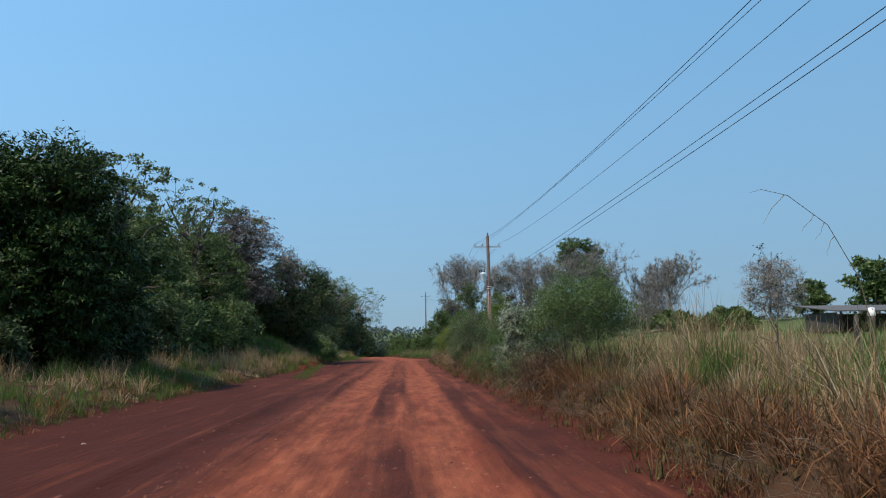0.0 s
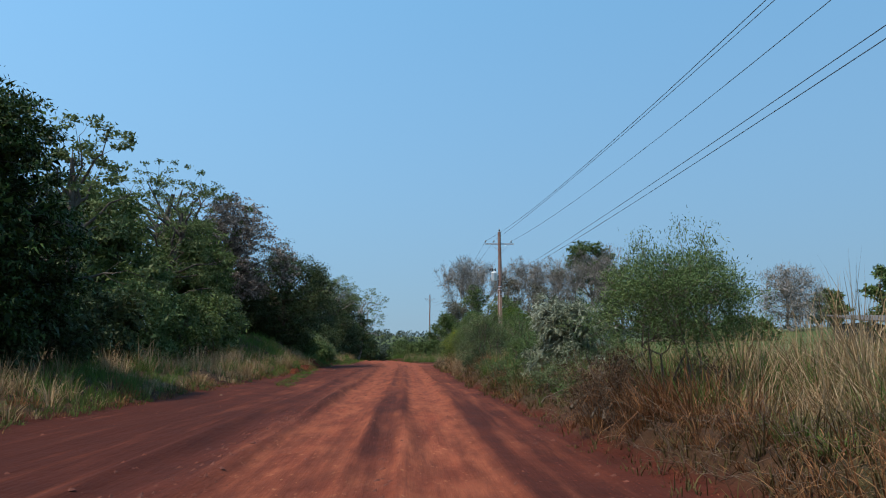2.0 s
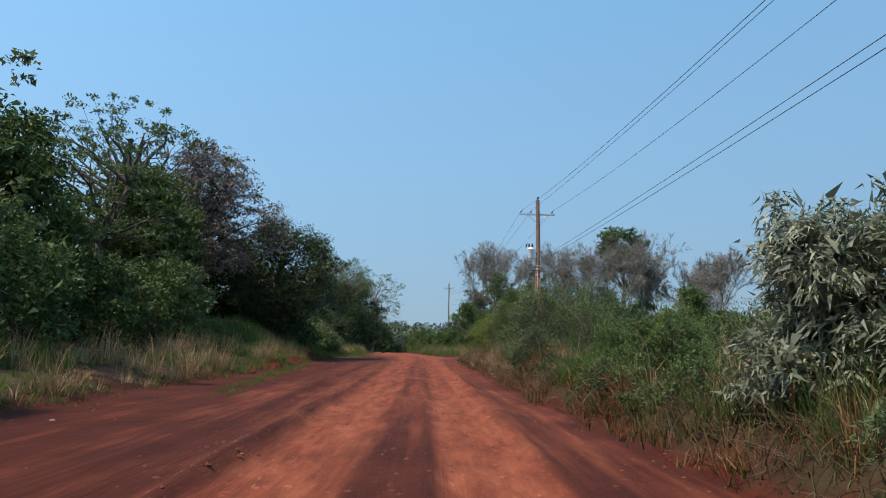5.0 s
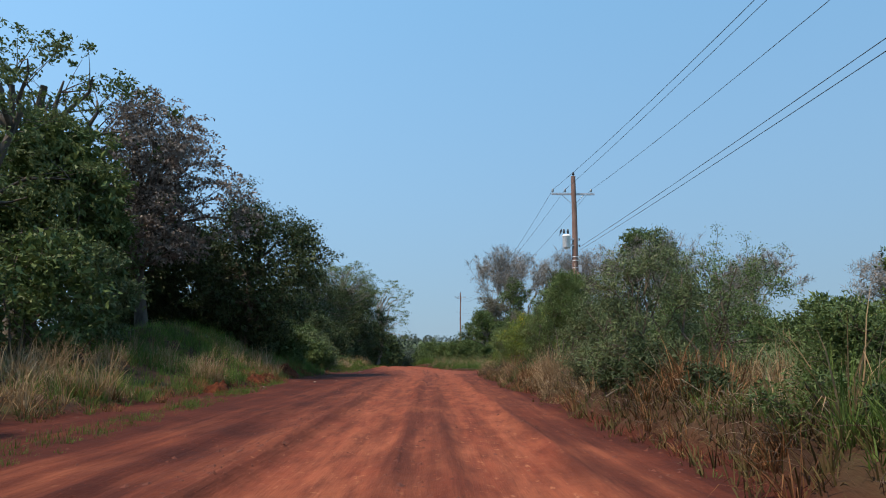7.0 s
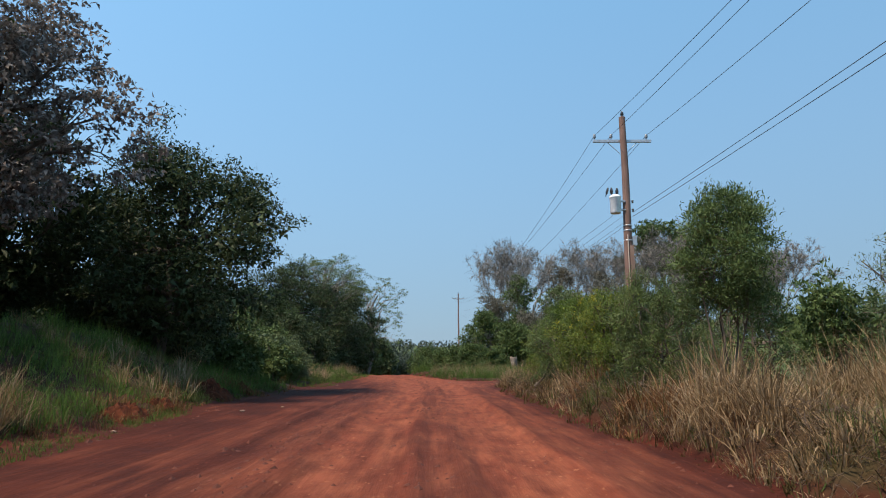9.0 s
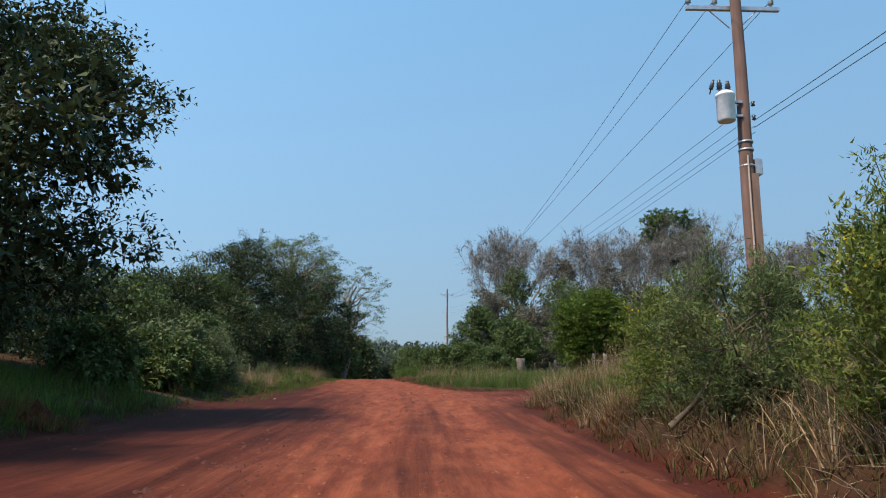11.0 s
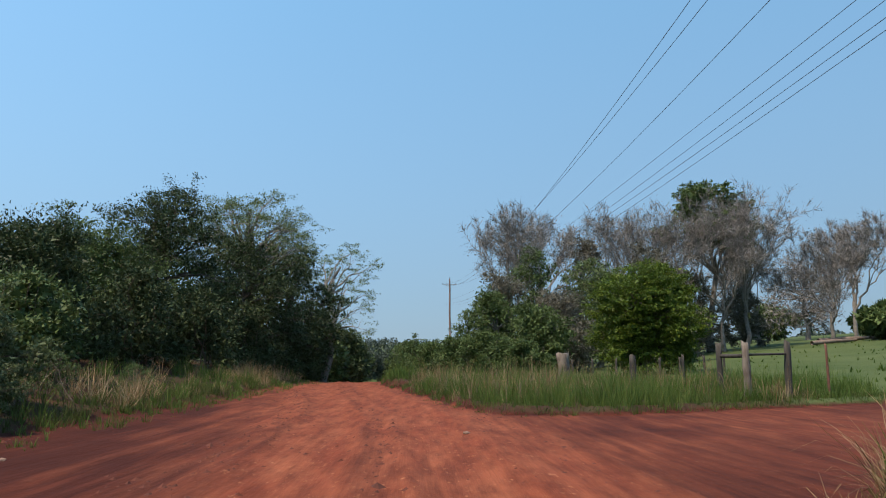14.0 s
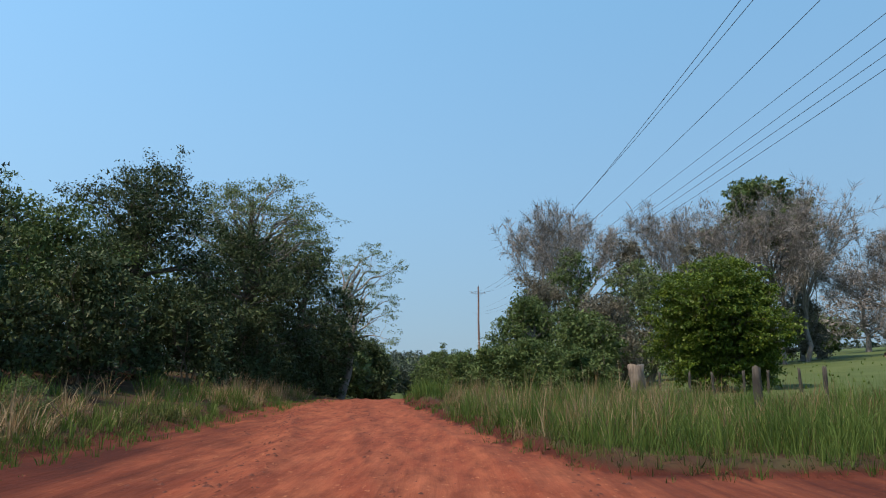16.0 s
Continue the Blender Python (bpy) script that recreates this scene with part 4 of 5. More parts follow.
# ---- far woods ----
def far_woods():
    g = np.random.default_rng(5)
    P = []
    for k in range(620):
        ang = g.uniform(-0.9, 0.9)
        dist = g.uniform(300, 800)
        x, y = dist * math.sin(ang), 30 + dist * math.cos(ang)
        r = g.uniform(4, 9)
        h = g.uniform(4, 9)
        d = unit(g.normal(size=(80, 3)))
        d[:, 2] = np.abs(d[:, 2])
        P.append(np.array([x, y, at(x, y)]) + d * np.array([r, r, h]) * g.uniform(0.6, 1.0, (80, 1)))
    P = np.concatenate(P)
    n = len(P)
    L = g.uniform(1.2, 2.6, n)
    ob = new("far_woods", leaf_mesh("far_woods", P, unit(g.normal(size=(n, 3))), L, L * 0.7, M_HAZED, 0.12, g, True))
    tagged(ob, "low woods along the horizon, greyed for haze", "woods", kind="stuff")


far_woods()


# ---- grass ----
def grass(name, boxes, mat, label, seed, onto=0.12, ramp=0.7, cover=0.2, gain=1.3, plain_blade=False):
    """Tufts of curved blades. boxes: x0, x1, y0, y1, tufts per square metre, blades, height, blade width, spread."""
    g = np.random.default_rng(seed)
    V = []
    for x0, x1, y0, y1, dens, blades, height, width, splay in boxes:
        n = int((x1 - x0) * (y1 - y0) * dens)
        x, y = g.uniform(x0, x1, n), g.uniform(y0, y1, n)
        d = dirt_depth(x, y)
        keep = (d < g.uniform(-0.35, onto, n)) & (gain * fbm(x * 0.55, y * 0.55, seed) + cover > g.uniform(-0.3, 0.3, n))
        x, y = x[keep], y[keep]
        if not len(x):
            continue
        tuft_h = height * (0.35 + 1.5 * np.clip(1.3 * fbm(x * 0.75, y * 0.75, seed + 3) + 0.5, 0, 1)) * g.uniform(0.75, 1.25, len(x)) * ss(-0.25 - onto, ramp, -dirt_depth(x, y)) ** 0.6
        z = land(x, y) - 0.02
        k = np.repeat(np.arange(len(x)), blades)
        N = len(k)
        ang = g.uniform(0, 2 * math.pi, N)
        out = np.stack([np.cos(ang), np.sin(ang), np.zeros(N)], 1)
        ta = g.uniform(0, 2 * math.pi, len(x))
        tl = g.uniform(0, 0.55, len(x))
        out = out + np.stack([np.cos(ta) * tl, np.sin(ta) * tl, np.zeros(len(x))], 1)[k]
        out = out / np.maximum(np.linalg.norm(out, axis=1, keepdims=True), 0.5)
        side = unit(np.stack([-np.sin(ang), np.cos(ang), np.zeros(N)], 1) + out * g.uniform(-1, 1, (N, 1)))
        h = (tuft_h[k] * g.uniform(0.4, 1.2, N))[:, None]
        b = np.stack([x[k], y[k], z[k]], 1) + out * g.uniform(0, 0.03 * math.sqrt(blades), (N, 1))
        # the blade's angle from upright grows along it: stiff stalks, arching blades and hanging ones
        th0 = g.uniform(0.0, 0.34, (N, 1)) * splay
        curl = g.uniform(0.05, 1.0, (N, 1)) ** 1.5 * 1.5 * splay
        up = np.array([0.0, 0, 1])
        w = width * g.uniform(0.55, 1.45, (N, 1)) / 2
        pts, p = [b], b
        for j, seg in enumerate((0.42, 0.34, 0.3)):
            th = np.minimum(th0 + curl * (0.12, 0.5, 1.0)[j], 2.5) + g.normal(0, 0.1, (N, 1))
            p = p + h * seg * (out * np.sin(th) + up * np.cos(th))
            p[:, 2] = np.maximum(p[:, 2], z[k] - 0.25)
            pts.append(p)
        if plain_blade:
            mid = pts[1] * 0.6 + pts[2] * 0.4
            V.append(np.stack([b - side * w, b + side * w, mid + side * w * 0.8, mid - side * w * 0.8, pts[3]], 1))
        else:
            V.append(np.stack([b - side * w, b + side * w, pts[1] + side * w * 0.9, pts[1] - side * w * 0.9, pts[2] + side * w * 0.6, pts[2] - side * w * 0.6, pts[3]], 1))
    V = np.concatenate(V)
    n, e = len(V), V.shape[1]
    i = np.arange(n)[:, None] * e
    quads = [i + np.array([[0, 1, 2, 3]])] + ([] if plain_blade else [i + np.array([[3, 2, 4, 5]])])
    m = make_mesh(name, V.reshape(-1, 3), np.concatenate(quads), i + np.array([[3, 2, 4]] if plain_blade else [[5, 4, 6]]), mat, smooth=False)
    return tagged(new(name, m), label, "grass", kind="stuff")


# left verge: mixed straw and green
grass("verge_grass_left", [(-9.5, -5.2, 8, 62, 15, 10, 0.34, 0.0112, 1.1), (-9.5, -5.2, 64, 100, 6.6, 10, 0.4, 0.0163, 1)], M_GREENGRASS, "knee-high green verge grass along the road", 301, 0.12, 0.9, 0.35, plain_blade=True)
grass("verge_straw_left", [(-9.3, -5.9, 10, 25, 3, 30, 0.38, 0.0128, 1.5), (-9.0, -5.9, 25, 44, 8, 30, 0.58, 0.0115, 1.5), (-8.6, -5.9, 43, 57, 4, 27, 0.42, 0.0128, 1.5), (-8.7, -5.9, 73, 98, 4.5, 24, 0.46, 0.011, 1.4)], M_PALESTRAW, "dry straw-coloured verge grass along the road", 302, 0.05, 0.55, 0.1, 2.2)
grass("verge_fringe_left", [(-6.9, -5.2, 64, 98, 30, 8, 0.2, 0.012, 1.3), (-6.3, -5.1, 8, 62, 32.2, 8, 0.15, 0.012, 1.4)], M_FRINGE, "short olive fringe of the verge", 321, 0.06, 0.15, 0.8, plain_blade=True)
grass("verge_creeping_grass", [(-3.75 - 0.085 * (y0 - 27) - 0.45, -3.75 - 0.085 * (y0 - 27) + 0.3, y0, y0 + 1.5, 75, 9, 0.13, 0.006, 1.2) for y0 in np.arange(27, 48, 1.5)]
      + [(-6.0, -4.6, 64, 96, 14, 9, 0.2, 0.01, 1.0)], M_GREENGRASS, "strip of short green grass on the road edge", 308, 3.0, 0.7, 0.55, plain_blade=True)
grass("verge_rust_left", [*[(x - 0.55, x + 0.55, y - 0.6, y + 0.6, 22, 30, 0.3, 0.009, 1.9) for x, y in ((-6.0, 52.5), (-6.1, 55.6), (-5.8, 46.2), (-5.9, 48.2), (-5.7, 41.4))], (-6.6, -5.3, 8, 64, 4, 25, 0.24, 0.0105, 1.7)], M_RUSTGRASS, "rust-coloured heaps of dead grass at the road edge", 309, 0.5, 0.7, 0.4)
grass("mound_grass", [(-13, -6.0, 42, 62, 28, 8, 0.28, 0.010, 1.2)], M_LUSHGRASS, "green grass over the bank under the trees", 311, 0.12, 0.7, 0.35, plain_blade=True)
grass("mound_straw", [(-11, -6.4, 44, 60, 3, 30, 0.28, 0.008, 1.6)], M_DRYGRASS, "grey dry stems among the green of the bank", 319, 0.12, 0.7, 0.0, 2.2)
# right bank
grass("near_straw_right", [(3.9, 7.8, 2.5, 12, 9, 42, 0.64, 0.009, 1.7), (5.2, 9.5, 11, 26, 8, 30, 0.85, 0.011, 1.3)], M_PALESTRAW, "tall pale straw-coloured grass on the bank", 303, 0.1, 1.7, 0.0, 2.6)
grass("near_green_right", [(3.4, 5.0, 2.5, 18, 9, 36, 0.42, 0.0105, 1.5), (4.6, 9.5, 2.5, 14, 12, 26, 0.66, 0.0095, 1.3), (5.2, 9.5, 12, 28, 20, 8, 0.75, 0.012, 1.1)], M_GREENGRASS, "green grass on the bank", 312, 0.1, 1.2, 0.05, 2.6)
grass("bank_understory", [(2.3, 4.3, 2.5, 65.5, 52, 6, 0.25, 0.013, 1.7), (4.3, 5.6, 2.5, 65.5, 20, 6, 0.3, 0.014, 1.6), (5.2, 8, 57, 68, 34, 6, 0.22, 0.012, 1.5)], M_UNDERSTORY, "low brown and olive dead growth covering the bank", 317, 0.3, 0.5, 1.2, plain_blade=True)
grass("bank_straw_right", [(3.3, 8, 14.5, 24, 5, 32, 0.5, 0.0112, 1.5), (2.8, 6, 24, 29, 4, 30, 0.5, 0.0112, 1.4), (3.2, 4.1, 30.8, 32.4, 14, 34, 0.6, 0.011, 1.5), (2.6, 6, 29, 36, 3, 30, 0.42, 0.0112, 1.4), (2.4, 5.2, 41, 55, 2.5, 30, 0.42, 0.0112, 1.5), (2.6, 3.7, 41.4, 45.5, 2, 30, 0.45, 0.0085, 1.9), (2.6, 3.7, 46.4, 51.5, 7, 32, 0.5, 0.0095, 1.9), (3.3, 5.2, 14.2, 18.2, 10, 30, 0.5, 0.0085, 1.4)], M_PALESTRAW, "dry straw-coloured grass between the shrubs", 313, 0.12, 0.7, 0.1, 2.0)
grass("straw_mound", [(2.5, 5.2, 36.4, 41.5, 24, 50, 0.58, 0.0095, 1.9)], M_PALESTRAW, "matted mound of pale dry grass on the bank", 322, 0.1, 0.8, 1.0)
grass("bank_green_right", [(2.8, 9, 16, 26, 27.2, 10, 0.5, 0.0077, 1.2), (2.4, 6, 22, 55, 19.2, 9, 0.4, 0.0077, 1.2)], M_DARKGRASS, "green grass between the shrubs on the bank", 304, 0.15, 1.0, 0.35, 2.2, plain_blade=True)
grass("bank_lush_right", [(3.1, 4.9, 24.5, 30.5, 26, 20, 0.42, 0.0105, 1.3), (2.7, 3.7, 21.5, 27.5, 16, 18, 0.3, 0.0105, 1.6)], M_GREENGRASS, "fresh green grass in a gap of the shrubs", 320, 0.1, 0.8, 0.4, 1.6)
grass("bank_rust_right", [(2.7, 3.9, 2.5, 20, 15.95, 44, 0.4, 0.0095, 2.205), (3, 4.8, 11.5, 16.5, 6, 41, 0.3, 0.0112, 1.6), (2.3, 4, 20, 36, 9, 38, 0.42, 0.0112, 1.9), (2.6, 3.5, 21.5, 28, 10, 36, 0.28, 0.0095, 2), (2.6, 3.6, 31.2, 35.8, 9, 36, 0.38, 0.009, 2), (2.4, 3.5, 36, 41.6, 12, 38, 0.26, 0.0095, 2), (2.3, 4, 41.6, 55, 9, 38, 0.42, 0.0112, 1.9), (2.7, 3.7, 41.6, 45.5, 10, 36, 0.4, 0.009, 2), (2.6, 4.6, 54.5, 64, 10, 34, 0.3, 0.0095, 2)], M_RUSTGRASS, "rust-coloured dead grass hanging over the bank", 305, 0.15, 0.5, 0.1, 2.4)
grass("pole_corner_straw", [(2.7, 5.2, 54.5, 65, 13, 36, 0.85, 0.0075, 1.6), (5.2, 8.5, 54.5, 65, 7, 32, 0.95, 0.0075, 1.4)], M_PALESTRAW, "fine seeding grass round the power pole", 314, 0.12, 1.6, 0.35, 2.0)
grass("pole_corner_green", [(3.0, 5.2, 54.5, 65, 17, 18, 0.62, 0.0085, 1.4), (5.0, 11, 55, 65, 17, 20, 1.0, 0.009, 1.2)], M_GREENGRASS, "green grass round the power pole", 315, 0.12, 1.6, 0.35, plain_blade=True)
# corner beyond the junction and the pasture
grass("corner_grass", [(-1.8, 14, 69, 78, 44, 8, 0.42, 0.008, 0.95), (-1.8, 14, 78, 86, 26, 9, 0.42, 0.011, 0.9), (-3, 8, 86, 118, 7, 8, 0.45, 0.02, 0.8)], M_GREENGRASS, "lush green grass at the junction corner", 306, 0.12, 0.8, 0.45, plain_blade=True)
grass("corner_fringe", [(-2.2, 14, 67, 78, 50, 7, 0.14, 0.009, 1.4), (-3, 3, 78, 92, 14, 7, 0.18, 0.013, 1.3)], M_FRINGE, "short olive fringe of the junction corner", 318, 0.3, 0.5, 1.2, plain_blade=True)
grass("corner_straw", [(0, 10, 74, 92, 8, 9, 0.5, 0.009, 0.9)], M_DRYGRASS, "pale seeding grass among the green", 310)
grass("field_straw", [(8, 26, 3, 50, 1.2, 15, 0.805, 0.013, 1.2)], M_DRYGRASS, "pale seeding grass of the open field", 316, 0.12, 0.7, 0.35)
grass("field_grass", [(9, 40, 3, 60, 0.6, 7, 0.55, 0.0286, 0.8), (40, 70, 30, 110, 0.2, 6, 0.6, 0.065, 0.7), (14, 60, 66, 140, 0.25, 6, 0.18, 0.052, 0.9)], M_GREENGRASS, "green grass of the open fields", 307, plain_blade=True)


# ---- power line ----
M_POLE = bark("weathered_pole_wood", (0.10, 0.055, 0.042), (0.21, 0.125, 0.10), 2.0, 0.08, 0.3)
M_STEEL = plain("galvanised_steel", (0.42, 0.43, 0.45), 0.45, 0.7)
M_WHITE = plain("pale_enamel", (0.75, 0.77, 0.78), 0.4)
M_PORC = plain("dark_porcelain", (0.03, 0.028, 0.03), 0.25)
M_GREYPORC = plain("grey_porcelain", (0.22, 0.25, 0.28), 0.3)
M_BOARD = bark("tan_board_wood", (0.13, 0.075, 0.055), (0.26, 0.165, 0.125), 2.0, 0.08, 0.3)
M_CONDUIT = plain("pale_conduit", (0.42, 0.33, 0.27), 0.6)
M_WIRE = plain("wire_aluminium", (0.035, 0.037, 0.042), 0.6)


def box_mesh(name, lo, hi, mat, bevel=0.008, m=None):
    bm = bmesh.new()
    bmesh.ops.create_cube(bm, size=1)
    lo, hi = Vector(lo), Vector(hi)
    for v in bm.verts:
        v.co = Vector([(lo[i] + hi[i]) / 2 + v.co[i] * (hi[i] - lo[i]) for i in range(3)])
    if bevel:
        bmesh.ops.bevel(bm, geom=bm.edges[:], offset=bevel, segments=2, affect="EDGES")
    if m is not None:
        bm.transform(m)
    me = bpy.data.meshes.new(name)
    bm.to_mesh(me)
    bm.free()
    me.materials.append(mat)
    return me


def lathe(name, profile, mat, sides=16, m=None):
    """A turned shape from (radius, height) pairs."""
    prof = np.array(profile, float)
    ang = np.arange(sides) * 2 * math.pi / sides
    V = np.stack([prof[:, 0, None] * np.cos(ang), prof[:, 0, None] * np.sin(ang), np.repeat(prof[:, 1, None], sides, 1)], -1).reshape(-1, 3)
    i = np.arange(len(prof) - 1)[:, None] * sides + np.arange(sides)
    j = np.arange(len(prof) - 1)[:, None] * sides + (np.arange(sides) + 1) % sides
    Q = np.stack([i, j, j + sides, i + sides], -1).reshape(-1, 4)
    me = make_mesh(name, V, Q, None, mat)
    if m is not None:
        me.transform(m)
    return me


INSULATOR = [(0.0, 0.0), (0.02, 0.0), (0.02, 0.08), (0.07, 0.09), (0.05, 0.12), (0.075, 0.14), (0.05, 0.17), (0.065, 0.19), (0.035, 0.22), (0.04, 0.25), (0.0, 0.26)]


def power_pole(x, y, top, arm_z, label, transformer):
    z0 = at(x, y, -0.2)
    root = thing("power_pole", (x, y, z0), label, "utility pole", "power line poles")
    H = top - z0
    n = 14
    zz = np.linspace(0, H, n)
    tub = Tubes()
    tub.add(np.stack([0.02 * np.sin(zz), 0.015 * np.cos(zz * 0.8), zz], 1), np.linspace(0.20, 0.125, n), 14)
    pole = part("pole", tub.mesh("pole", M_POLE), root)
    part("cap", lathe("cap", [(0.0, H + 0.03), (0.10, H + 0.02), (0.13, H - 0.02), (0.125, H - 0.05)], M_POLE), root)
    a = arm_z - z0
    part("crossarm", box_mesh("crossarm", (-1.2, 0.13, a - 0.06), (1.2, 0.23, a + 0.05), M_STEEL), root)
    for s in (-1, 1):
        br = Tubes()
        br.add([(s * 0.62, 0.18, a - 0.05), (s * 0.12, 0.14, a - 0.55)], 0.016, 6)
        part("brace", br.mesh("brace", M_STEEL), root)
    for dx in (-1.13, -0.45, 1.0):
        part("insulator", lathe("insulator", [(r, h + a + 0.04) for r, h in INSULATOR], M_GREYPORC, 12, Matrix.Translation((dx, 0.18, 0))), root)
    part("insulator", lathe("insulator", [(r * 1.1, h + H) for r, h in INSULATOR], M_PORC, 12), root, "black porcelain pin insulator on the pole top")
    for dz in LOW_WIRES:
        part("spool", lathe("spool", [(0.0, -0.05), (0.05, -0.05), (0.03, 0.0), (0.05, 0.05), (0.0, 0.05)], M_PORC, 10, Matrix.Translation((0.24, -0.03, dz - z0))), root)
    if transformer:
        t = part("transformer", lathe("transformer", [(0, 0), (0.19, 0), (0.215, 0.03), (0.215, 0.62), (0.235, 0.64), (0.235, 0.68), (0.16, 0.75), (0.0, 0.77)], M_WHITE, 20), root, "white pole-mounted transformer can")
        t.location = (-0.48, -0.12, 6.85 - z0)
        for dx, dy in ((-0.13, 0.0), (0.1, 0.05)):
            part("bushing", lathe("bushing", [(r, 0.70 + h * 1.4) for r, h in INSULATOR], M_PORC, 12, Matrix.Translation((dx, dy, 0))), t)
        for h in (0.15, 0.5):
            part("bracket", box_mesh("bracket", (0.18, -0.04, h - 0.03), (0.40, 0.06, h + 0.03), M_STEEL, 0.004), t)
        part("fuse_cutout", lathe("fuse_cutout", [(r * 0.8, h * 1.5) for r, h in INSULATOR], M_PORC, 10, Matrix.Translation((-0.85, -0.1, 7.55 - z0)) @ Matrix.Rotation(0.3, 4, "Y")), root)
    part("board", box_mesh("board", (0.0, -0.235, 0.1), (0.15, -0.17, 5.55 - z0), M_BOARD, 0.006), root, "tan wooden board up the pole")
    pipe = Tubes()
    pipe.add([(-0.07, -0.225, 0.1), (-0.07, -0.21, 3.0), (-0.06, -0.19, 6.0 - z0)], 0.022, 8)
    part("conduit", pipe.mesh("conduit", M_CONDUIT), root, "pale conduit pipe")
    for h in (6.15, 6.35, 5.75):
        part("band", lathe("band", [(0.165, h - z0), (0.178, h - z0), (0.178, h - z0 + 0.05), (0.165, h - z0 + 0.05)], M_STEEL, 16), root, "galvanised band")
    part("meter_box", box_mesh("meter_box", (0.15, -0.12, 5.55 - z0), (0.33, 0.10, 5.95 - z0), M_STEEL, 0.02), root)
    return root


LOW_WIRES = (7.35, 7.0)
P0, P1, P2 = (8.4, -54.0), (7.83, 59.94), (5.87, 174.4)
power_pole(*P1, 10.9, 9.95, "tall brown wooden power pole with crossarm and transformer", True)
power_pole(*P2, 14.8, 13.85, "distant wooden power pole with crossarm", False)
power_pole(*P0, 10.9, 9.95, "wooden power pole with crossarm beside the road", False)


def wire(a, b, sag, r=0.0088):
    a, b = np.array(a), np.array(b)
    t = np.linspace(0, 1, 40)[:, None]
    tub = Tubes()
    pts = a + (b - a) * t - np.array([0, 0, 4 * sag]) * t * (1 - t)
    tub.add(pts, r, 5)
    tagged(new("power_line_wire", tub.mesh("power_line_wire", M_WIRE)), "thin dark overhead wire strung between the poles", "wire", "overhead wires")


for dx, back_x, back_sag, on_dx, on_sag in ((-1.13, 6.75, 2.85, -1.2, 3.3), (-0.45, 9.3, 1.65, -1.4, 2.7), (1.0, 7.55, 2.47, -0.3, 2.9)):
    wire((P1[0] + dx, P1[1] + 0.18, 10.18), (back_x, P0[1] + 0.18, 10.2), back_sag)
    wire((P1[0] + dx, P1[1] + 0.18, 10.18), (P2[0] + on_dx, P2[1] + 0.18, 14.1), on_sag)
for z, back_x, sag in ((6.93, 7.1, 0.75), (6.76, 6.55, 0.94)):
    wire((P1[0] + 0.25, P1[1], z), (back_x, P0[1], z), sag)
for z, dx, sag in ((7.42, 0.0, 1.2), (7.1, 1.2, 1.2), (6.8, -0.9, 1.6), (6.65, -0.9, 1.8)):
    wire((P1[0] + 0.27, P1[1], z), (P2[0] + dx, P2[1], z + 3.9), sag, 0.0062)


# ---- fence posts and rails at the pasture gate ----
M_POST = bark("weathered_fence_wood", (0.018, 0.015, 0.012), (0.06, 0.05, 0.04), 3.0, 0.1, 0.6)
M_DARKPOST = bark("dark_post_wood", (0.018, 0.015, 0.013), (0.05, 0.042, 0.035), 3.0, 0.1, 0.6)
M_STUMP = bark("bleached_stump_wood", (0.06, 0.042, 0.032), (0.20, 0.165, 0.13), 4.0, 0.15, 0.8)


def post(x, y, h, r, mat, label, lean=0.0, seed=0, name="fence_post", group="fence posts"):
    g = np.random.default_rng(900 + seed)
    k, sides = 7, 10
    zz = np.linspace(-0.3, h, k)
    V = []
    for i, zq in enumerate(zz):
        ang = np.arange(sides) * 2 * math.pi / sides
        rr = r * (1.08 - 0.12 * i / k) * (1 + 0.14 * g.normal(size=sides) * 0.7)
        V.append(np.stack([rr * np.cos(ang) + lean * zq, rr * np.sin(ang), np.full(sides, zq) + (0.05 * g.normal(size=sides) if i == k - 1 else 0)], 1))
    V = np.concatenate(V + [np.array([[lean * h, 0, h + 0.02]])])
    i = np.arange(k - 1)[:, None] * sides + np.arange(sides)
    j = np.arange(k - 1)[:, None] * sides + (np.arange(sides) + 1) % sides
    Q = np.stack([i, j, j + sides, i + sides], -1).reshape(-1, 4)
    e = (k - 1) * sides
    T = np.stack([e + np.arange(sides), e + (np.arange(sides) + 1) % sides, np.full(sides, k * sides)], 1)
    ob = new(name, make_mesh(name, V, Q, T, mat))
    ob.location = (x, y, at(x, y))
    return tagged(ob, label, "post", group)


post(6.65, 88.2, 1.2, 0.26, M_STUMP, "thick bleached stump-like fence post leaning", -0.12, 1)
post(7.25, 80.7, 1.12, 0.10, M_POST, "grey weathered fence post", 0.0, 2)
post(8.03, 75.9, 1.32, 0.072, M_POST, "dark gate post with rail", 0.02, 3)
post(8.32, 75.0, 1.36, 0.09, M_STUMP, "notched pale gate post with rail", 0.0, 4)
post(9.73, 75.7, 1.4, 0.085, M_POST, "grey fence post with rail", 0.02, 5)
post(9.1, 81.2, 1.1, 0.045, M_POST, "thin grey fence stake in the grass", 0.03, 7)
post(9.0, 65.3, 2.75, 0.08, M_DARKPOST, "tall dark wooden post in the grass", 0.0, 6)
for k in range(8):
    post(9.0 + k * 1.15, 97.2 - 0.25 * k + 0.4 * (k % 2), 1.0, 0.06, M_POST, "thin grey fence stake under the round tree", 0.03 * (k % 3 - 1), 10 + k)


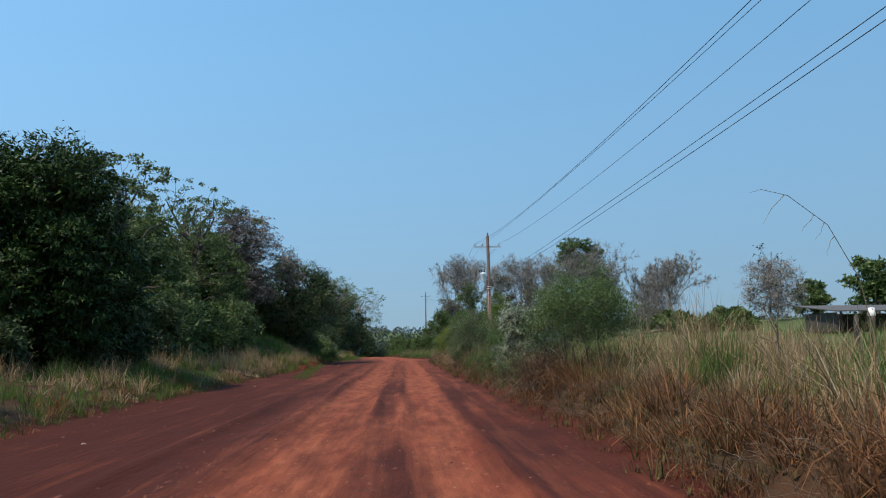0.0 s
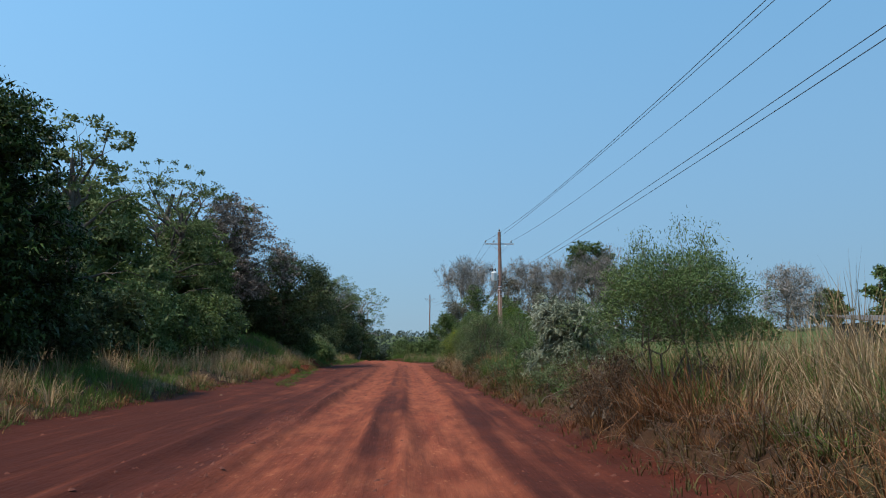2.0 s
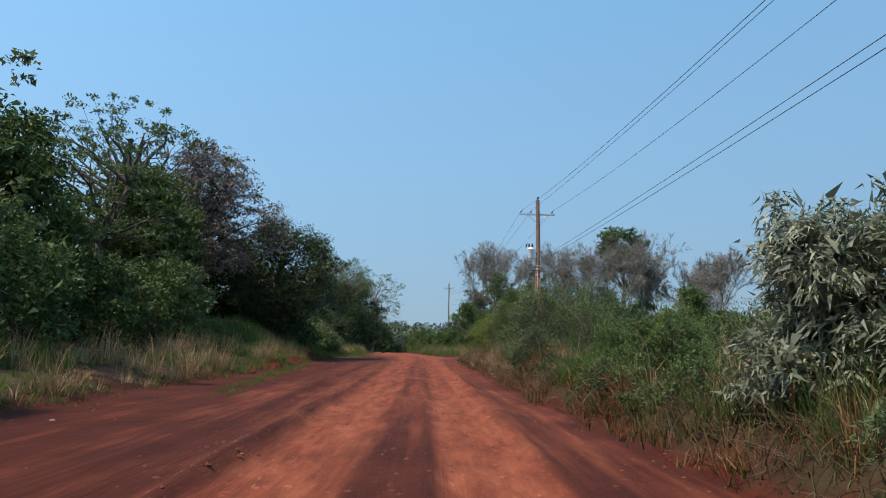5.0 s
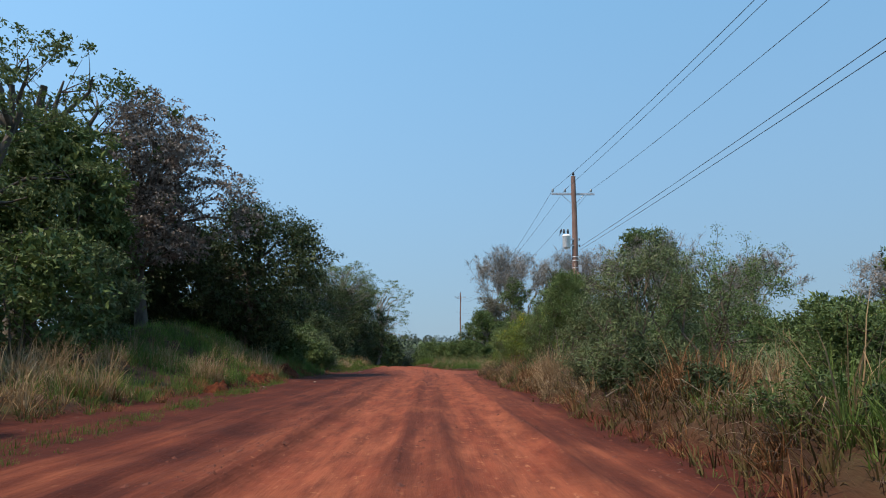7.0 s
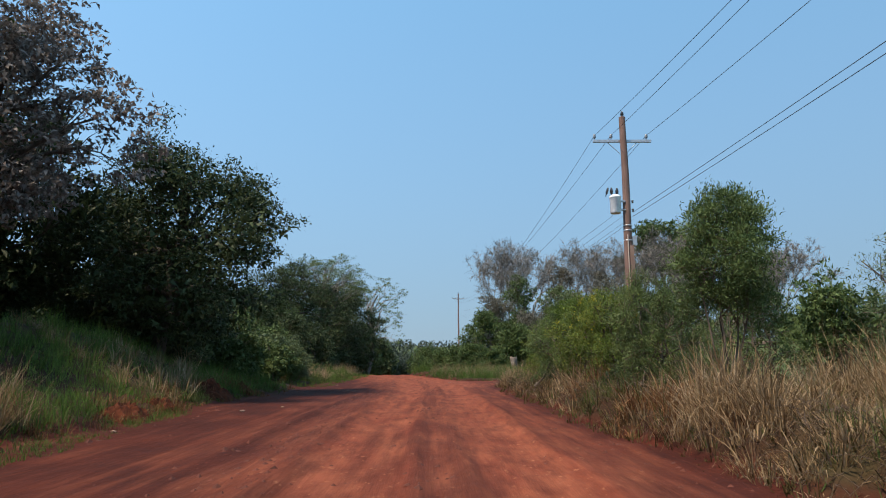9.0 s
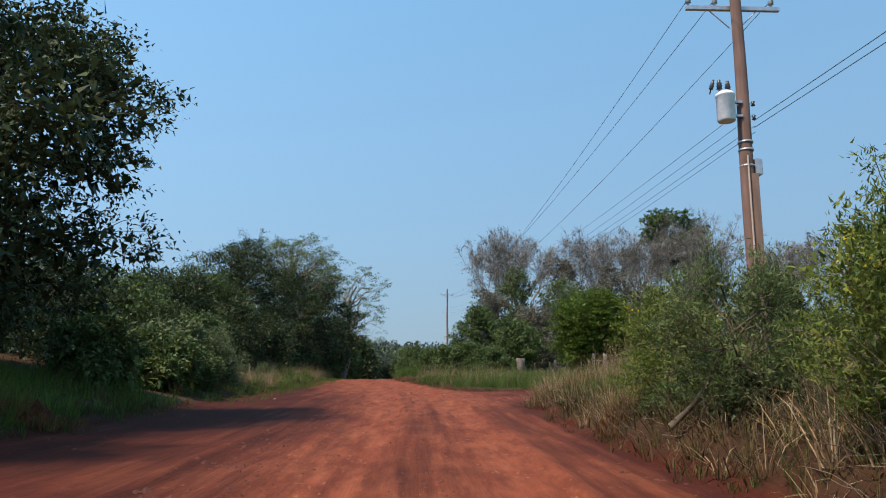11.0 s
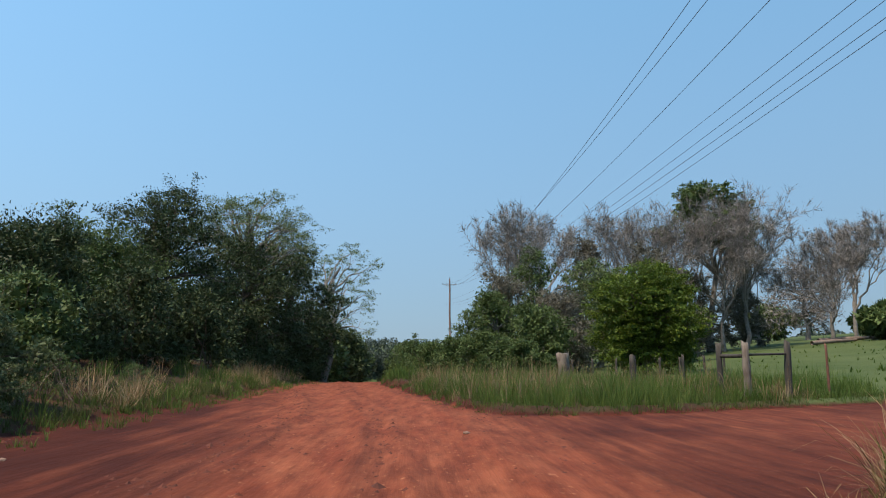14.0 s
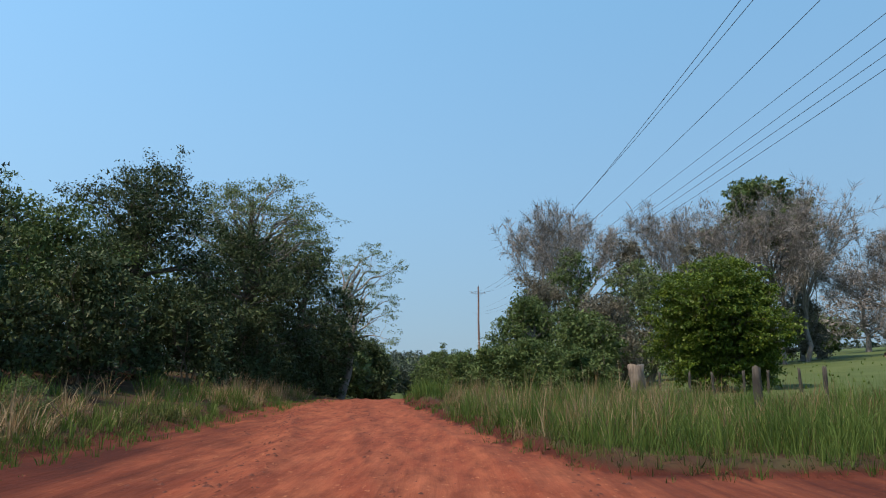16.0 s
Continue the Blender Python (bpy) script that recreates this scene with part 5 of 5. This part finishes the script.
def rail(a, b, r=0.05):
    g = np.random.default_rng(int(a[0] * 10))
    tub = Tubes()
    mid = (np.array(a) + np.array(b)) / 2 + g.normal(size=3) * 0.012
    tub.add([a, mid, b], r, 7)
    tagged(new("fence_rail", tub.mesh("fence_rail", M_POST)), "weathered round fence rail between posts", "rail", "fence rails")


rail((8.05, 75.9, at(8.03, 75.9) + 1.02), (8.32, 75.0, at(8.32, 75) + 1.06))
rail((8.32, 75.0, at(8.32, 75) + 1.08), (9.75, 75.7, at(9.73, 75.7) + 1.1), 0.03)


# ---- farm shed across the field ----
def shed(x, y):
    M_WALL = plain("dark_plank_wall", (0.045, 0.038, 0.032), 0.9)
    M_ROOF = plain("grey_sheet_roof", (0.075, 0.066, 0.06), 0.75, 0.0)
    z = at(x, y)
    root = thing("farm_shed", (x, y, z), "low open farm shed with grey sheet roof in the field", "shed")
    part("wall", box_mesh("wall", (-6, 3.0, -0.2), (6, 3.15, 1.9), M_WALL, 0.01), root)
    part("wall", box_mesh("wall", (-6.1, -3, -0.2), (-5.98, 3.0, 1.9), M_WALL, 0.01), root)
    for k in range(5):
        part("post", box_mesh("post", (-5.6 + k * 2.8, -3.0, -0.2), (-5.42 + k * 2.8, -2.8, 2.0), M_WALL, 0.01), root)
    part("roof", box_mesh("roof", (-6.8, -3.9, 0), (6.8, 3.9, 0.12), M_ROOF, 0.01, Matrix.Translation((0, 0, 2.4)) @ Matrix.Rotation(radians(7), 4, "X")), root)
    return root


shed(53, 75)


# ---- single tall reed stalk and field posts ----
def reed(x, y):
    root = thing("reed_stalk", (x, y, at(x, y, -0.18)), "single tall dry reed stalk arching over the bank", "reed")
    z0 = at(x, y)
    pts = np.array([(0, 0, 0), (0.0, 0.0, 0.9), (-0.12, -0.03, 1.5), (-0.4, -0.1, 1.95), (-0.8, -0.22, 2.18), (-1.1, -0.36, 2.2), (-1.22, -0.42, 2.16)])
    t = Tubes()
    t.add(pts, np.linspace(0.0048, 0.0015, 7), 5)
    part("stem", t.mesh("stem", M_STRAWSTEM), root)
    g = np.random.default_rng(77)
    for k, q in enumerate((2, 3, 3, 4)):
        t = Tubes()
        a = pts[q] + (pts[q + 1] - pts[q]) * g.uniform(0, 1)
        t.add(bent(a, a + np.array([g.uniform(-0.2, 0.05), 0.02, -g.uniform(0.12, 0.3)]), g, 0.1, 5), np.linspace(0.0032, 0.001, 5), 4)
        part("leaf", t.mesh("leaf", M_STRAWSTEM), root)


M_STRAWSTEM = plain("straw_stem", (0.16, 0.13, 0.08), 0.8)
reed(4.35, 5.0)
M_WHITECAP = plain("white_painted_wood", (0.7, 0.68, 0.64), 0.7)
for k, (x, y, h) in enumerate([(9.3, 12.2, 1.35), (12.6, 17.6, 1.4), (17.5, 25.0, 1.4)]):
    p = post(x, y, h, 0.06, M_POST, "thin grey field fence post with white top" if k == 0 else "thin grey fence post in the field", 0.02, 30 + k)
    if k == 0:
        part("cap", lathe("cap", [(0.0, h + 0.05), (0.06, h + 0.04), (0.07, h - 0.1), (0.06, h - 0.12)], M_WHITECAP, 10, Matrix.Translation((0.02 * h, 0, 0))), p, "white painted top")


# ---- clods, stones and fallen sticks ----
def clods(name, n, in_tracks, mat, label, seed, big=0.0, span=(0, 98)):
    g = np.random.default_rng(seed)
    y = span[0] + (span[1] - span[0]) * g.uniform(0, 1, n) ** 1.1
    pick = g.integers(0, 7, n)
    if in_tracks:
        o = np.where(pick % 2 == 0, -0.9, 0.78) + g.normal(size=n) * 0.3
    else:
        o = np.choose(pick, [-1.95 + g.normal(size=n) * 0.25, 0.0 + g.normal(size=n) * 0.16, 2.1 + g.normal(size=n) * 0.25, g.uniform(-5.5, 2.8, n), -5.3 + g.normal(size=n) * 0.4, -1.72 + g.normal(size=n) * 0.12, -1.6 + g.normal(size=n) * 0.2])
    if in_tracks:
        y = y * 0.9
    if big:
        o = np.where(pick < 4, -2.15, np.where(pick < 6, -5.1, -0.1)) + g.normal(size=n) * 0.22 + 0.3 * fbm(y * 0.3, y * 0 + 5, 95, 2)
    x = track_line(y) + o
    z = land(x, y)
    r = (0.007 + 0.016 * g.uniform(size=n) ** 3) if in_tracks else (0.010 + 0.032 * g.uniform(size=n) ** 2.5) * (1 + big)
    base = np.array([(1, 0, 0), (0.3, 0.95, 0), (-0.8, 0.6, 0), (-0.8, -0.6, 0), (0.3, -0.95, 0), (0.1, 0.05, 0.55)])
    V = base[None] * (r[:, None, None] * g.uniform(0.6, 1.4, (n, 6, 1))) * np.array([1, 1.1, 1]) + np.stack([x, y, z - 0.004], 1)[:, None]
    i = np.arange(n)[:, None] * 6
    T = np.concatenate([i + np.array([[k, (k + 1) % 5, 5]]) for k in range(5)])
    tagged(new(name, make_mesh(name, V.reshape(-1, 3), None, T, mat, smooth=False)), label, "clods", kind="stuff")


M_CLOD = plain("red_clod", (0.088, 0.022, 0.011), 0.95, 0.0, 0.4, 3)
M_CRUMB = plain("pale_crumb", (0.21, 0.068, 0.03), 0.95, 0.0, 0.3, 3)
clods("dirt_clods", 8500, False, M_CLOD, "small dark red clods on the loose soil", 91)
clods("large_clods", 700, False, M_CLOD, "fist-sized dark red clods along the left rut", 93, 0.5, (38, 72))
clods("dirt_crumbs", 1800, True, M_CRUMB, "small pale crumbs in the wheel tracks", 92)


def sticks(x, y, n, size, seed, label):
    g = np.random.default_rng(seed)
    root = thing("dead_branch", (x, y, at(x, y)), label, "branch")
    for k in range(n):
        t = Tubes()
        a = g.normal(size=3) * np.array([0.25, 0.25, 0.05]) * size + np.array([0, 0, 0.05])
        d = unit(np.array([g.normal(), g.normal(), g.uniform(0.15, 0.9)]))
        line = bent(a, a + d * size * g.uniform(0.5, 1.1), g, 0.12, 6)
        t.add(line, np.linspace(0.012, 0.004, 6), 5)
        for _ in range(3):
            p = line[g.integers(2, 5)]
            t.add(bent(p, p + unit(d + g.normal(size=3) * 0.6) * size * g.uniform(0.2, 0.5), g, 0.1, 4), np.linspace(0.006, 0.002, 4), 4)
        part("stick", t.mesh("stick", M_STICK), root)


M_STICK = bark("bleached_stick", (0.16, 0.12, 0.085), (0.36, 0.29, 0.21))
sticks(4.1, 25.8, 6, 0.7, 1, "tangle of bleached dead sticks on the bank")
sticks(3.9, 44.6, 6, 0.8, 2, "tangle of bleached dead sticks on the bank")
sticks(4.4, 35.0, 5, 0.8, 3, "forked pale dead sticks among shrubs")
sticks(3.7, 13.0, 5, 0.8, 4, "dark dead sticks under a shrub")
sticks(3.4, 58.0, 5, 0.7, 5, "dead sticks in the grass corner")


def brush(name, boxes, mat, label, seed):
    """Dry stems thrown across each other. boxes: x0, x1, y0, y1, stems per square metre, length."""
    g = np.random.default_rng(seed)
    t = Tubes()
    for x0, x1, y0, y1, dens, length in boxes:
        n = int((x1 - x0) * (y1 - y0) * dens)
        xy = np.stack([g.uniform(x0, x1, n), g.uniform(y0, y1, n)], 1)
        xy = xy[dirt_depth(xy[:, 0], xy[:, 1]) < -0.1]
        zz = land(xy[:, 0], xy[:, 1])
        for (px, py), pz in zip(xy, zz):
            d = unit(np.array([g.normal() - 0.4, g.normal(), g.uniform(0.1, 1.1)]))
            p = np.array([px, py, pz + g.uniform(0, 0.15)])
            q = p + d * length * g.uniform(0.4, 1.1)
            q[2] -= 0.25 * length * g.uniform()
            q[2] = max(q[2], pz + 0.02)
            t.add(bent(p, q, g, 0.18, 5, 0.25), np.linspace(0.0034, 0.0013, 5), 3)
    tagged(new(name, t.mesh(name, mat)), label, "dry stems", kind="stuff")


brush("dead_brush", [(2.7, 4.0, 2.5, 14, 70, 0.5), (2.6, 3.9, 14, 36, 42, 0.5), (2.5, 3.9, 36, 41.5, 60, 0.5), (2.6, 3.8, 41.5, 56, 42, 0.5), (2.8, 6.2, 56, 65, 34, 0.45)], M_DEADSTEM, "brown dead stems tangled along the bank", 501)
brush("pale_brush", [(2.8, 4.0, 3, 14, 2.5, 0.4), (2.7, 4.0, 24, 37, 8, 0.6), (2.6, 3.9, 41, 55, 9, 0.6)], M_STICK, "bleached dead stems tangled along the bank", 502)


def earth_mound(x, y, r, h, seed):
    """A crumbled mound of red earth."""
    g = np.random.default_rng(seed)
    k, sides = 9, 22
    rr = np.linspace(0, 1, k)[:, None]
    an = (np.arange(sides) * 2 * math.pi / sides)[None]
    px, py = rr * np.cos(an) * r, rr * np.sin(an) * r * 1.25
    zq = h * (1 - rr ** 1.6) * (1 + 0.9 * fbm(px * 6 + seed, py * 6, seed, 3)) + 0.09 * fbm(px * 14, py * 14 + seed, seed + 5, 2) - 0.06 * rr ** 4
    V = np.stack([px, py, zq + 0 * px], -1).reshape(-1, 3)
    base = land(x + V[:, 0], y + V[:, 1])
    V[:, 2] += base - at(x, y)
    i = np.arange(k - 1)[:, None] * sides + np.arange(sides)
    j = np.arange(k - 1)[:, None] * sides + (np.arange(sides) + 1) % sides
    ob = new("earth_mound", make_mesh("earth_mound", V, np.stack([i, j, j + sides, i + sides], -1).reshape(-1, 4), None, M_HEAP, smooth=False))
    ob.location = (x, y, at(x, y))
    tagged(ob, "crumbled heap of red earth at the road edge", "soil heap", "earth heaps")


M_HEAP = plain("loose_red_earth", (0.07, 0.02, 0.0095), 0.95, 0.0, 0.6, 9)
M_HEAP.node_tree.nodes["Principled BSDF"].inputs["Specular IOR Level"].default_value = 0.1
for k, (x, y, r, h) in enumerate([(-6.0, 52.5, 0.6, 0.32), (-6.1, 55.6, 0.45, 0.2), (-5.7, 46.2, 0.5, 0.24), (-5.8, 48.2, 0.35, 0.2), (-5.6, 41.4, 0.42, 0.26)]):
    earth_mound(x, y, r, h, 520 + k)


def pebble(x, y, r, seed):
    g = np.random.default_rng(seed)
    bm = bmesh.new()
    bmesh.ops.create_icosphere(bm, subdivisions=1, radius=r)
    for v in bm.verts:
        v.co = Vector((v.co.x * 1.4, v.co.y, v.co.z * 0.6)) * float(g.uniform(0.8, 1.15))
    me = bpy.data.meshes.new("stone")
    bm.to_mesh(me)
    bm.free()
    me.materials.append(M_PALESTONE)
    ob = new("stone", me)
    ob.location = (x, y, at(x, y) + r * 0.3)
    tagged(ob, "small pale stone lying on the red dirt", "stone", "pale stones")


M_PALESTONE = plain("pale_stone", (0.20, 0.125, 0.09), 0.85)
for k, (x, y, r) in enumerate([(-4.2, 48.5, 0.05), (-3.6, 49.8, 0.035), (-5.0, 44.0, 0.04), (-4.6, 23.0, 0.035), (-3.9, 9.0, 0.03), (-4.4, 66.0, 0.04), (0.91, 68.4, 0.045)]):
    pebble(x, y, r, 540 + k)

# fallen logs on the pasture slope and a thin steel stake by the fence
M_LOG = bark("weathered_log", (0.09, 0.06, 0.045), (0.25, 0.18, 0.14), 2.0, 0.3, 0.6)
for k, (a, b, r) in enumerate([((43.5, 133.0), (49.5, 134.5), 0.24), ((46.0, 136.0), (54.0, 137.5), 0.28), ((50.5, 133.6), (56.5, 134.2), 0.22)]):
    g = np.random.default_rng(560 + k)
    t = Tubes()
    t.add([(*a, at(*a) + r), ((a[0] + b[0]) / 2, (a[1] + b[1]) / 2 + 0.1, (at(*a) + at(*b)) / 2 + r), (*b, at(*b) + r * 0.7)], [r, r * 0.85, r * 0.6], 9)
    tagged(new("fallen_log", t.mesh("fallen_log", M_LOG)), "weathered brown fallen log lying on the pasture slope", "log", "fallen logs")
M_RUST = plain("rusty_steel", (0.13, 0.055, 0.035), 0.8, 0.2, 0.3)
post(11.2, 76.4, 1.35, 0.032, M_RUST, "thin rusty stake in the fence line", 0.0, 40)
